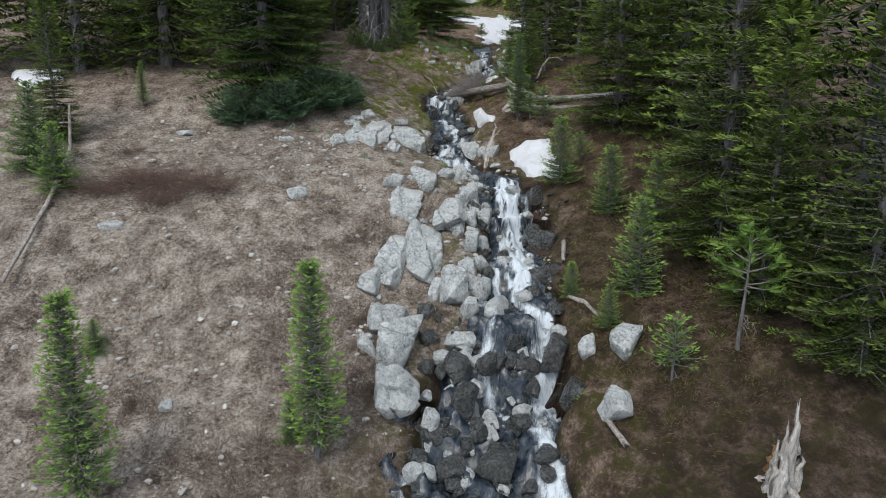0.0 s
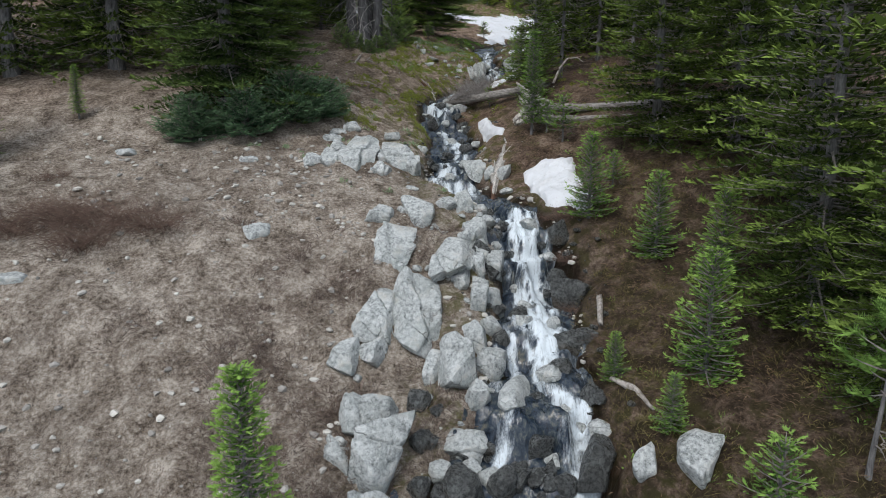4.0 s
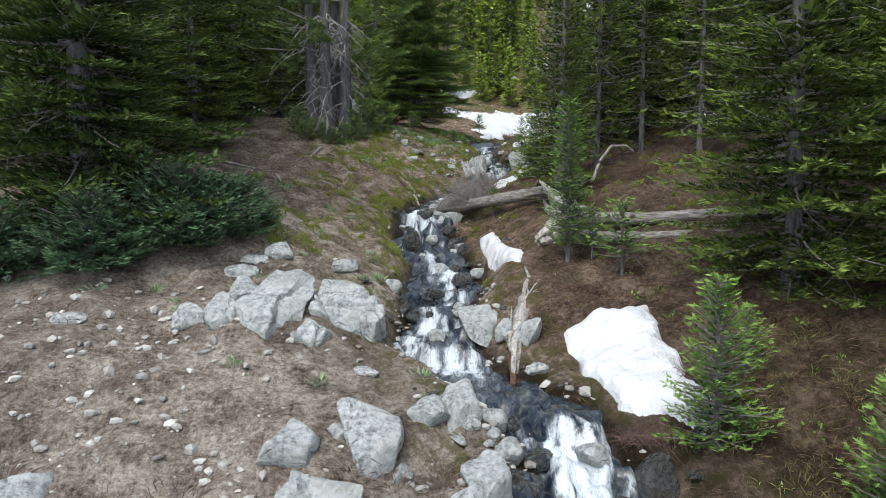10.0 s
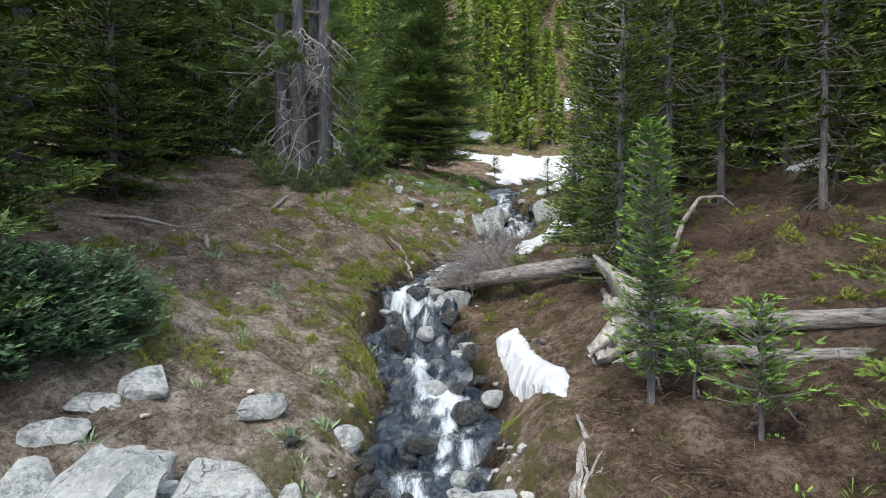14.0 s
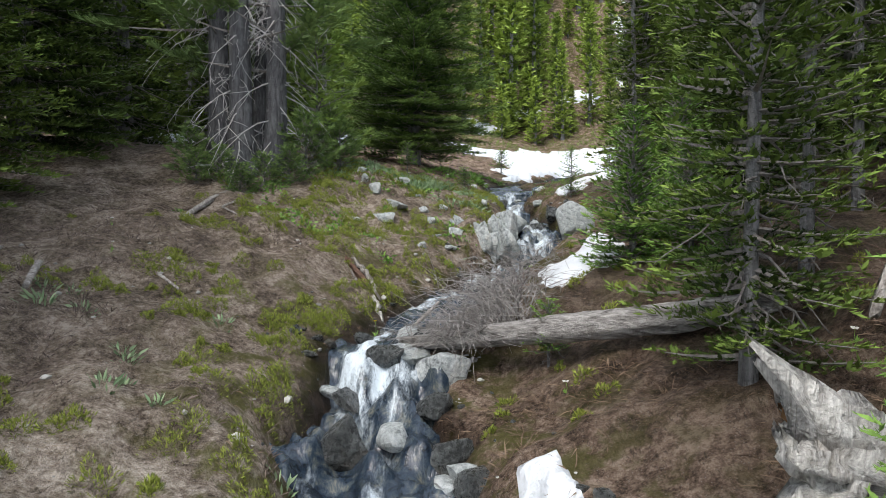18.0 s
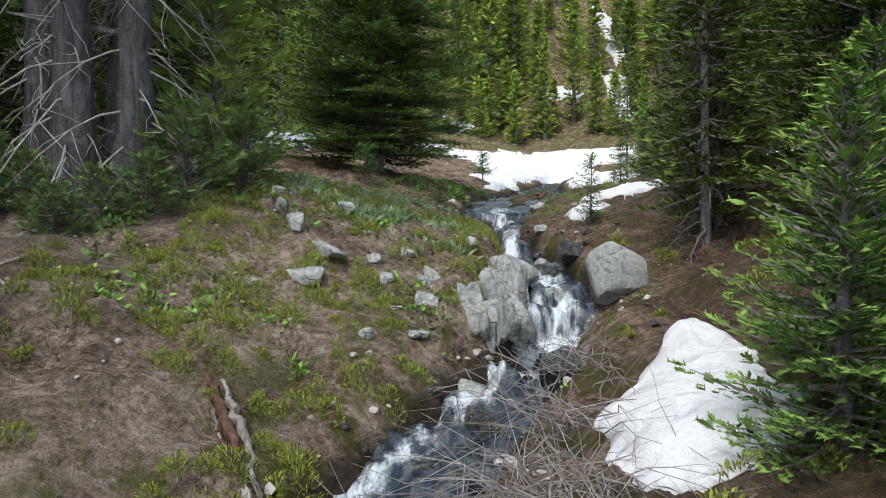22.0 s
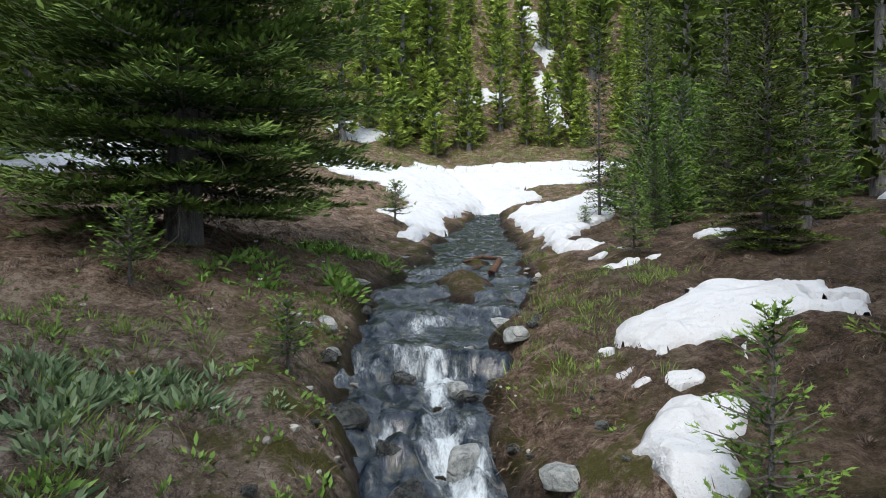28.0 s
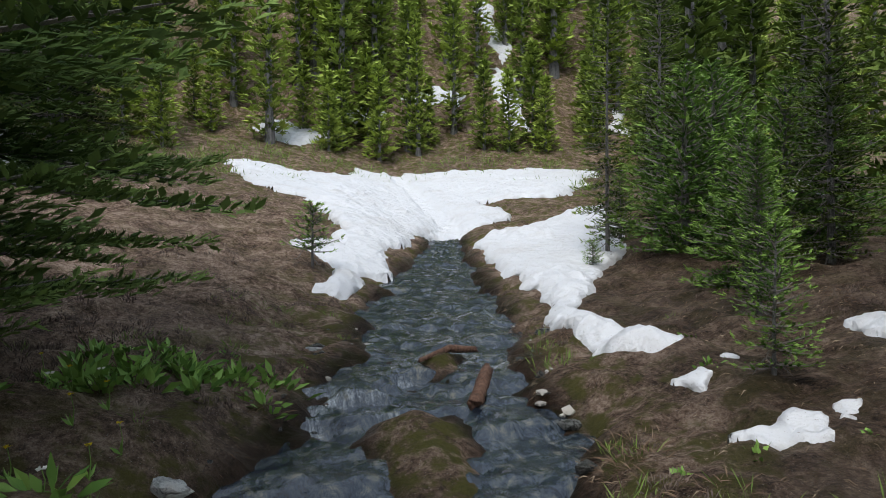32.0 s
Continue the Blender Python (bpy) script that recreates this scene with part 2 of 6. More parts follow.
# ---- materials ----
class Mat:
    """A node material with short ways to add its nodes."""

    def __init__(self, name, rough=0.8, spec=0.3):
        self.m = bpy.data.materials.new(name)
        self.m.use_nodes = True
        self.t = self.m.node_tree
        self.b = self.t.nodes["Principled BSDF"]
        self.b.inputs["Roughness"].default_value = rough
        self.b.inputs["Specular IOR Level"].default_value = spec
        self.place = self.t.nodes.new("ShaderNodeNewGeometry").outputs["Position"]

    def link(self, a, b):
        self.t.links.new(a, b)

    def local(self):
        self.place = self.t.nodes.new("ShaderNodeTexCoord").outputs["Object"]
        return self

    def stretch(self, x, y, z):
        n = self.t.nodes.new("ShaderNodeMapping")
        n.inputs["Scale"].default_value = (x, y, z)
        self.link(self.place, n.inputs[0])
        return n.outputs[0]

    def noise(self, scale, detail=4, rough=0.55, where=None, warp=0.0):
        n = self.t.nodes.new("ShaderNodeTexNoise")
        n.inputs["Scale"].default_value, n.inputs["Detail"].default_value, n.inputs["Roughness"].default_value, n.inputs["Distortion"].default_value = scale, detail, rough, warp
        self.link(where or self.place, n.inputs["Vector"])
        return n.outputs["Fac"]

    def cells(self, scale, feature="F1", where=None):
        n = self.t.nodes.new("ShaderNodeTexVoronoi")
        n.feature = feature
        n.inputs["Scale"].default_value = scale
        self.link(where or self.place, n.inputs["Vector"])
        return n

    def ramp(self, fac, stops):
        n = self.t.nodes.new("ShaderNodeValToRGB")
        e = n.color_ramp.elements
        while len(e) < len(stops):
            e.new(0.5)
        for el, (p, c) in zip(e, stops):
            el.position, el.color = p, (*c, 1) if len(c) == 3 else c
        self.link(fac, n.inputs[0])
        return n.outputs[0]

    def step(self, fac, lo, hi, a=0.0, b=1.0):
        n = self.t.nodes.new("ShaderNodeMapRange")
        n.interpolation_type = "SMOOTHSTEP"
        for i, v in enumerate((lo, hi, a, b)):
            n.inputs[i + 1].default_value = v
        self.link(fac, n.inputs[0])
        return n.outputs[0]

    def mix(self, fac, a, b, how="MIX"):
        n = self.t.nodes.new("ShaderNodeMix")
        n.data_type, n.blend_type = "RGBA", how
        for key, v in (("Factor", fac), ("A", a), ("B", b)):
            if isinstance(v, (int, float)):
                n.inputs[key].default_value = v
            elif isinstance(v, tuple):
                n.inputs[key].default_value = (*v, 1)
            else:
                self.link(v, n.inputs[key])
        return n.outputs["Result"]

    def math(self, how, a, b=0.0):
        n = self.t.nodes.new("ShaderNodeMath")
        n.operation = how
        for i, v in enumerate((a, b)):
            if isinstance(v, (int, float)):
                n.inputs[i].default_value = v
            else:
                self.link(v, n.inputs[i])
        return n.outputs[0]

    def attr(self, name):
        n = self.t.nodes.new("ShaderNodeAttribute")
        n.attribute_name = name
        return n.outputs["Fac"]

    def island(self):
        return self.t.nodes.new("ShaderNodeNewGeometry").outputs["Random Per Island"]

    def warp(self, scale, amount, x=1.0, y=1.0, z=1.0):
        """Places shifted by noise, for lines that wander."""
        n = self.t.nodes.new("ShaderNodeTexNoise")
        n.inputs["Scale"].default_value, n.inputs["Detail"].default_value = scale, 4
        self.link(self.place, n.inputs["Vector"])
        v = self.t.nodes.new("ShaderNodeVectorMath")
        v.operation = "MULTIPLY_ADD"
        v.inputs[1].default_value = (amount, amount, amount)
        self.link(n.outputs["Color"], v.inputs[0])
        self.link(self.stretch(x, y, z), v.inputs[2])
        return v.outputs[0]

    def chance(self):
        return self.t.nodes.new("ShaderNodeObjectInfo").outputs["Random"]

    def up(self):
        n = self.t.nodes.new("ShaderNodeSeparateXYZ")
        self.link(self.t.nodes.new("ShaderNodeNewGeometry").outputs["Normal"], n.inputs[0])
        return n.outputs[2]

    def color(self, c):
        if isinstance(c, tuple):
            self.b.inputs["Base Color"].default_value = (*c, 1)
        else:
            self.link(c, self.b.inputs["Base Color"])
        return self

    def roughness(self, r):
        self.link(r, self.b.inputs["Roughness"])
        return self

    def bump(self, height, strength=0.5, distance=0.02):
        n = self.t.nodes.new("ShaderNodeBump")
        n.inputs["Strength"].default_value, n.inputs["Distance"].default_value = strength, distance
        self.link(height, n.inputs["Height"])
        self.link(n.outputs[0], self.b.inputs["Normal"])
        return self


def make_soil():
    m = Mat("soil", 0.95, 0.15)
    big, mid, small, fine = m.noise(0.35, 3), m.noise(2.4, 6, 0.7), m.noise(17, 6, 0.75), m.noise(70, 4, 0.7)
    tone = m.math("ADD", m.math("MULTIPLY", mid, 0.4), m.math("ADD", m.math("MULTIPLY", small, 0.42), m.math("MULTIPLY", fine, 0.18)))
    base = m.ramp(tone, [(0.41, (0.07, 0.053, 0.04)), (0.47, (0.25, 0.205, 0.165)), (0.52, (0.42, 0.36, 0.3)), (0.58, (0.68, 0.61, 0.53))])
    red = m.ramp(tone, [(0.41, (0.032, 0.02, 0.014)), (0.47, (0.15, 0.1, 0.072)), (0.52, (0.3, 0.21, 0.158)), (0.58, (0.53, 0.41, 0.32))])
    c = m.mix(m.attr("litter"), base, red)
    c = m.mix(m.step(big, 0.45, 0.62, 0, 0.3), c, (0.15, 0.12, 0.097))
    c = m.mix(m.step(m.noise(2.3, 6, 0.75), 0.54, 0.64, 0, 0.4), c, (0.12, 0.095, 0.078))
    grit = m.cells(42)
    c = m.mix(m.step(grit.outputs["Distance"], 0.2, 0.12, 0, 0.6), c, (0.46, 0.42, 0.38))
    straw = m.noise(34, 3, 0.6, m.stretch(0.4, 1.7, 1), 1.5)
    c = m.mix(m.step(straw, 0.57, 0.66, 0, 0.45), c, (0.36, 0.28, 0.19))
    dark = m.noise(24, 3, 0.6, m.stretch(1.6, 0.5, 1), 1.2)
    c = m.mix(m.step(dark, 0.58, 0.68, 0, 0.6), c, (0.05, 0.04, 0.033))
    moss = m.math("MULTIPLY", m.attr("moss"), m.step(m.noise(3.5, 5, 0.65), 0.46, 0.6))
    c = m.mix(moss, c, m.mix(m.noise(30, 4, 0.7), (0.05, 0.055, 0.014), (0.17, 0.16, 0.045)))
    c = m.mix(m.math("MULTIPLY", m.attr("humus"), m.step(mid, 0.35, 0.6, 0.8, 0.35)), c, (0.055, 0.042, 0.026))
    # this darkening is wet soil by the stream, painted fir shade on the right
    wet = m.attr("wet")
    c = m.mix(m.math("MULTIPLY", wet, 0.95), c, (0.17, 0.145, 0.125), "MULTIPLY")
    m.color(c)
    m.roughness(m.step(wet, 0, 1, 0.95, 0.35))
    h = m.math("ADD", m.math("MULTIPLY", small, 1.0), m.math("MULTIPLY", m.step(grit.outputs["Distance"], 0.3, 0.0), 0.35))
    m.bump(m.math("ADD", h, m.math("MULTIPLY", fine, 0.5)), 1.0, 0.07)
    return m.m


def make_rock(name, wet=False):
    m = Mat(name, 0.88, 0.25).local()
    big, mid, small, fine = m.noise(1.3, 5, 0.6, None, 0.4), m.noise(5, 8, 0.7), m.noise(21, 6, 0.72), m.noise(90, 4, 0.7)
    bands = m.noise(7, 6, 0.68, m.stretch(0.35, 0.5, 2.6), 0.12)
    tone = m.math("ADD", m.math("MULTIPLY", mid, 0.45), m.math("ADD", m.math("MULTIPLY", small, 0.35), m.math("MULTIPLY", fine, 0.2)))
    if wet:
        c = m.ramp(tone, [(0.38, (0.016, 0.017, 0.017)), (0.5, (0.055, 0.058, 0.056)), (0.62, (0.17, 0.18, 0.175))])
        c = m.mix(m.step(big, 0.52, 0.62, 0, 0.5), c, (0.075, 0.06, 0.042))
        m.b.inputs["Specular IOR Level"].default_value = 0.6
        m.roughness(m.step(small, 0.35, 0.65, 0.18, 0.4))
    else:
        c = m.ramp(tone, [(0.39, (0.13, 0.138, 0.136)), (0.45, (0.33, 0.35, 0.347)), (0.51, (0.54, 0.565, 0.56)), (0.59, (0.74, 0.76, 0.75))])
        c = m.mix(m.step(big, 0.48, 0.6, 0, 0.55), c, m.ramp(bands, [(0.38, (0.15, 0.175, 0.168)), (0.62, (0.46, 0.5, 0.485))]))
        c = m.mix(m.step(m.noise(2.6, 6, 0.72), 0.54, 0.66, 0, 0.4), c, m.mix(small, (0.22, 0.18, 0.125), (0.56, 0.5, 0.4)))
        c = m.mix(m.step(m.noise(18, 6, 0.75, m.stretch(1, 0.5, 1)), 0.52, 0.64, 0, 0.55), c, (0.76, 0.775, 0.76))
        c = m.mix(m.step(m.noise(34, 4, 0.65), 0.61, 0.68, 0, 0.5), c, (0.09, 0.096, 0.092))
        c = m.mix(m.math("MULTIPLY", m.chance(), 0.3), c, (0.36, 0.385, 0.375))
    crack = m.cells(1.7, "DISTANCE_TO_EDGE", m.warp(4.0, 0.22, 0.7, 0.55, 1.3)).outputs["Distance"]
    gaps = m.math("MULTIPLY", m.step(crack, 0.014, 0.002), m.step(mid, 0.48, 0.58))
    c = m.mix(m.math("MULTIPLY", gaps, 0.5), c, (0.05, 0.045, 0.038))
    m.color(c)
    h = m.math("ADD", m.math("MULTIPLY", mid, 0.8), m.math("ADD", m.math("MULTIPLY", small, 0.7), m.math("MULTIPLY", fine, 0.3)))
    m.bump(m.math("SUBTRACT", h, m.math("MULTIPLY", gaps, 0.6)), 1.0, 0.05)
    return m.m


SOIL, ROCK, WET_ROCK = make_soil(), make_rock("grey_rock"), make_rock("wet_rock", True)


def make_water():
    m = Mat("stream_water", 0.08, 0.5)
    flow = m.attr("foam")
    streak = m.noise(9, 6, 0.66, m.stretch(1.8, 0.45, 0.36), 0.9)
    lace = m.noise(38, 4, 0.62, m.stretch(1.5, 0.8, 0.8), 0.6)
    f = m.math("ADD", m.math("MULTIPLY", m.math("SUBTRACT", streak, 0.5), 2.1), m.math("MULTIPLY", m.math("SUBTRACT", lace, 0.5), 1.2))
    foam = m.step(m.math("ADD", m.math("MULTIPLY", f, m.math("ADD", 0.22, m.math("MULTIPLY", flow, 0.75))), m.math("MULTIPLY", flow, 1.1)), 0.26, 1.2)
    # brown bed stones, with the sky's blue reflection put into the dark tones
    bed_and_sky = m.ramp(m.noise(7, 7, 0.75, m.stretch(1.2, 0.9, 0.8), 0.5), [(0.38, (0.006, 0.01, 0.017)), (0.49, (0.02, 0.032, 0.05)), (0.56, (0.05, 0.062, 0.068)), (0.66, (0.14, 0.135, 0.11))])
    m.color(m.mix(foam, bed_and_sky, (0.66, 0.73, 0.78)))
    m.roughness(m.step(foam, 0, 1, 0.05, 0.6))
    h = m.math("ADD", m.noise(5.5, 5, 0.62, m.stretch(1.2, 0.8, 0.8), 0.9), m.math("MULTIPLY", streak, 0.5))
    m.bump(h, 0.4, 0.05)
    return m.m


def make_snow():
    m = Mat("old_snow", 0.65, 0.25)
    c = m.mix(m.step(m.noise(1.2, 5, 0.65), 0.48, 0.72, 0, 0.45), (0.74, 0.76, 0.79), (0.58, 0.565, 0.55))
    c = m.mix(m.step(m.noise(9, 6, 0.75), 0.55, 0.68, 0, 0.3), c, (0.5, 0.49, 0.47))
    c = m.mix(m.step(m.noise(55, 4, 0.7), 0.63, 0.7, 0, 0.75), c, (0.2, 0.155, 0.12))
    m.color(c)
    m.bump(m.math("ADD", m.noise(6, 6, 0.68), m.math("MULTIPLY", m.cells(5).outputs["Distance"], 0.8)), 0.8, 0.09)
    return m.m


WATER, SNOW = make_water(), make_snow()

# ---- ground: one sheet from the stream bed to the far slopes ----
OFFS = np.concatenate([-spacing([(0.9, 3.2, 0.07), (3.2, 8, 0.14), (8, 20, 0.5), (20, 60, 3), (60, 300, 20)])[::-1], np.arange(-0.9, 0.9, 0.05),
                       spacing([(0.9, 3.2, 0.07), (3.2, 8, 0.14), (8, 20, 0.5), (20, 60, 3), (60, 301, 20)])])
GY = np.concatenate([-spacing([(0, 20, 2), (20, 60, 5)])[::-1], spacing([(0.5, 8, 0.5), (8, 20, 0.075), (20, 44, 0.085), (44, 50.5, 0.12), (50.5, 60, 0.4), (60, 120, 2.5), (120, 420, 15)])])
gx = lookup(MID, GY)[:, None] + OFFS[None, :]
gy = np.repeat(GY[:, None], len(OFFS), 1)
gz = relief(gx, gy)
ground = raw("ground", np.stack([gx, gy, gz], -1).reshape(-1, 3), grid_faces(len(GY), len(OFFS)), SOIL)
tagged(ground, "brown gravelly mountain soil with dry litter and moss", "ground", kind="structure")


def add_attr(ob, name, values):
    a = ob.data.attributes.new(name, "FLOAT", "POINT")
    a.data.foreach_set("value", np.asarray(values, np.float32).ravel())


gd = np.abs(gx - lookup(MID, gy)) - lookup(HALF, gy)
over = gz - lookup(TOP, gy)
mound = sum(high * np.exp(-((gx - bx) / rx) ** 2 - ((gy - by) / ry) ** 2) for bx, by, rx, ry, high in MOUNDS)
splash = 0.55 * (gx > lookup(MID, gy)) * smooth_ramp(9.5, 11, gy) * (1 - smooth_ramp(16, 17.5, gy)) * (1 - smooth_ramp(0.3, 0.8, gd + 0.25 * fbm(gx, gy, 0.5, 2, 15)))
# real wet along the water; over the right bank it paints fir shade
add_attr(ground, "wet", (1 - 0.8 * smooth_ramp(0.08, 0.2, mound)) * (splash + 0.45 * smooth_ramp(0.3, 1.2, gx - lookup(MID, gy) - lookup(HALF, gy)) * (1 - smooth_ramp(44, 48, gy)) + (1 - smooth_ramp(50, 52, gy)) * (1 - smooth_ramp(0.0, 0.3 + 0.15 * fbm(gx, gy, 0.5, 2, 8), gd)) * (1 - smooth_ramp(0.05, 0.3, over)) + 0.12 * (gx > lookup(MID, gy)) * smooth_ramp(33, 37, gy) * (1 - smooth_ramp(44, 48, gy)) * (1 - smooth_ramp(2.5, 5.5, gd + 0.5 * fbm(gx, gy, 0.8, 2, 14)))))
add_attr(ground, "litter", np.clip(smooth_ramp(17.5, 24, gy + 2 * fbm(gx, gy, 2, 2, 9)) * 0.55 + smooth_ramp(0.2, 1.2, gx - lookup(MID, gy)) * 1.0 + smooth_ramp(33, 37, gy) * 0.5, 0, 1))
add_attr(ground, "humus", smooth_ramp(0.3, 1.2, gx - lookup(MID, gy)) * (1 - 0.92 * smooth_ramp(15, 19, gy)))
add_attr(ground, "moss", np.clip(smooth_ramp(18, 26, gy) * 0.14 + (1 - smooth_ramp(0.3, 1.6, gd)) * 0.8 + smooth_ramp(0.8, 2.5, gx - lookup(MID, gy)) * (0.22 + 0.5 * (1 - smooth_ramp(14, 18, gy))) + smooth_ramp(42, 60, gy) + 3 * mound * (gy > 37), 0, 1))

# ---- the stream ----
WY = np.arange(6.0, 50.5, 0.04)
WU = np.linspace(-1, 1, 37)
wx = lookup(MID, WY)[:, None] + WU[None, :] * (lookup(HALF, WY)[:, None] * 1.4)
wy = np.repeat(WY[:, None], len(WU), 1)
wave = wy + np.interp(wy, [40, 42], [0.5, 0.15]) * fbm(wx * 0.9 + wy * 0.4, wy * 0.5 - wx * 0.45, 0.42, 3, 25) + 0.12 * fbm(wx * 0.8 + wy * 0.5, wy * 0.7 - wx * 0.6, 0.15, 2, 26)
wtop = lookup(TOP, wave)
wz = wtop + np.interp(wy, [24, 26, 34, 36.5], [0.05, 0.035, 0.035, 0.018]) * fbm(wx, wy, 0.22, 3, 21) + 0.02 * fbm(wx, wy * 0.4, 0.07, 2, 22) - 0.03 * np.abs(WU[None, :]) ** 4
# foam where the surface falls, carried on a little below each fall
drop = np.gradient(wtop, 0.04, axis=0)
white = np.clip((drop - 0.14) * 0.85, 0, 1)
for i in range(len(WY) - 2, -1, -1):
    white[i] = np.maximum(white[i], 0.935 * white[i + 1])
for _ in range(2):
    white = sum(np.pad(white, ((3, 3), (2, 2)), mode="edge")[i:i + white.shape[0], j:j + white.shape[1]] for i in range(7) for j in range(5)) / 35
wide_k = np.hanning(29)
reach = lookup(np.clip((np.convolve(np.gradient(TOP, YS), wide_k / wide_k.sum(), "same") - 0.12) * 0.9, 0, 0.4), wy)
strand = 0.5 + 0.6 * fbm(wx + 0.05 * fbm(wx, wy, 0.3, 2, 34), wy * 0.12 + wz * 0.08, 0.13, 3, 33)
gather = np.exp(-((WU[None, :] - 0.35 * fbm(wy, wy * 0, 0.9, 2, 36)) / 0.62) ** 2)
fleck = 0.5 + 0.75 * fbm(wx, wy * 0.35 + wz * 0.3, 0.08, 3, 37)
foam = (0.95 * white + 0.75 * reach) * np.clip(-0.15 + 1.0 * strand + 0.6 * fleck, 0, 1.4) * (0.3 + 0.8 * gather) + 0.2 * fbm(wx, wy * 0.6, 0.3, 3, 30) + 0.1
# below the second fall the water parts into a strong channel and two thin ones
main_x = np.interp(wy, [9.0, 9.9, 10.6, 11.3, 12.1, 12.7, 13.4], [1.55, 1.68, 1.78, 1.82, 1.86, 1.64, 1.43])
left_x = np.interp(wy, [9.0, 9.9, 10.4, 10.75, 11.1, 11.7, 12.4], [1.75, 1.6, 1.22, 0.84, 0.66, 0.85, 1.3])
parted = np.exp(-((wx - main_x) / 0.22) ** 2) + 0.9 * np.exp(-((wx - left_x) / 0.13) ** 2) + 0.6 * np.exp(-((wx + np.interp(wy, [9.6, 10.4, 10.9, 11.4], [0.58, 0.54, 0.42, 0.1])) / 0.09) ** 2) * (wy < 11.2)
foam = np.where(wy < 12.4, foam * (0.12 + 0.95 * parted) + 0.42 * parted - 0.12, foam)
# threads of white water: how strong, half width, then distance up the valley and place across
THREADS = [
    (0.55, 0.33, [(13.2, 1.48), (13.7, 1.45), (14.2, 1.58), (14.8, 1.68), (15.5, 1.7), (15.9, 1.52), (16.5, 1.32)]), (0.4, 0.2, [(18.5, -0.3), (18.9, -0.05), (19.6, 0.2), (20.4, 0.35), (21.0, 0.39), (22.2, 0.31)]),
    (0.5, 0.14, [(21.4, 0.35), (22.3, 0.15), (22.8, 0.1), (23.2, 0.1), (23.5, -0.1), (23.9, -0.3), (24.4, -0.22), (24.9, -0.1), (25.2, 0.0)]),
    (0.5, 0.1, [(22.4, -0.4), (22.9, -0.52), (23.4, -0.48), (23.8, -0.35)]), (0.45, 0.09, [(22.5, 0.45), (22.8, 0.68), (23.1, 0.74), (23.4, 0.5)]),
    (0.6, 0.13, [(25.6, 0.15), (26.2, 0.39), (26.6, 0.58), (27.1, 0.82), (27.6, 1.1), (28.0, 1.4)]),
    (0.55, 0.15, [(27.9, 1.6), (28.4, 1.85), (29.1, 1.98), (29.9, 2.06), (30.6, 2.1), (31.3, 2.08)]), (0.4, 0.12, [(31.2, 2.06), (32.4, 1.9), (33.7, 2.05), (34.0, 2.0)]),
    (0.6, 0.17, [(34.2, 1.1), (34.7, 1.13), (35.2, 1.4), (35.45, 1.55)]), (0.6, 0.14, [(34.3, 2.12), (34.9, 2.1), (35.4, 2.05)]),
]
for strong, wide_w, line in THREADS:
    ly = [q[0] for q in line]
    at_x = np.interp(wy, ly, [q[1] for q in line]) + 0.05 * fbm(wy, wy * 0, 0.25, 2, 71)
    ends = smooth_ramp(ly[0] - 0.1, ly[0] + 0.2, wy) * (1 - smooth_ramp(ly[-1] - 0.2, ly[-1] + 0.1, wy))
    thread = np.exp(-((wx - at_x) / wide_w) ** 2) * ends
    thread = thread * np.clip(0.0 + 0.85 * strand + 0.75 * fleck, 0, 1.5)
    foam = foam * (1 - 0.5 * ends * (1 - np.exp(-((wx - at_x) / (2.2 * wide_w)) ** 2))) + strong * thread
# the fall under the log keeps to its narrow channel
beside = smooth_ramp(22.4, 22.7, wy) * (1 - smooth_ramp(23.8, 24.1, wy)) * smooth_ramp(0.2, 0.4, wx)
foam = foam * (1 - 0.7 * beside)
# the low steps below the islet only ruffle the water
ruffle = smooth_ramp(35.5, 35.9, wy) * (1 - smooth_ramp(38.2, 38.6, wy))
foam = foam * (1 - ruffle * (0.75 - 0.5 * np.clip(fleck, 0, 1)))
stream = raw("stream", np.stack([wx, wy, wz], -1).reshape(-1, 3), grid_faces(len(WY), len(WU)), WATER)
tagged(stream, "clear mountain stream tumbling over rocks in white cascades", "stream", kind="structure")
add_attr(stream, "foam", np.clip(foam, 0, 1))

# ---- wood, leaf and other plant materials ----
def make_bark(name, dark, light, scale=1.0, lie=(1, 1, 0.18)):
    m = Mat(name, 0.9, 0.2).local()
    long = m.noise(16 * scale, 6, 0.7, m.stretch(*lie), 0.4)
    c = m.ramp(long, [(0.3, dark), (0.7, light)])
    c = m.mix(m.step(m.noise(5, 4), 0.55, 0.7, 0, 0.5), c, (light[0] * 1.15, light[1] * 1.15, light[2] * 1.12))
    m.color(c)
    m.bump(m.math("ADD", long, m.noise(40, 4)), 0.9, 0.03)
    return m.m


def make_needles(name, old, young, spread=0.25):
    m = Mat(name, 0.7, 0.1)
    # young tips are paler new growth; old also carries the crown's inner shade
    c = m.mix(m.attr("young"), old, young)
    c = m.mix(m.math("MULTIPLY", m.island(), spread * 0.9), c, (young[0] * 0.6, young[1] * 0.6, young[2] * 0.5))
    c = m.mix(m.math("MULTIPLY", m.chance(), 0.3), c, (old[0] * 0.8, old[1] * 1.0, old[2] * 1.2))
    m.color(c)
    through_leaf = m.t.nodes.new("ShaderNodeBsdfTranslucent")
    m.link(c, through_leaf.inputs["Color"])
    both = m.t.nodes.new("ShaderNodeMixShader")
    both.inputs[0].default_value = 0.18
    m.link(m.b.outputs[0], both.inputs[1])
    m.link(through_leaf.outputs[0], both.inputs[2])
    m.link(both.outputs[0], m.t.nodes["Material Output"].inputs["Surface"])
    return m.m


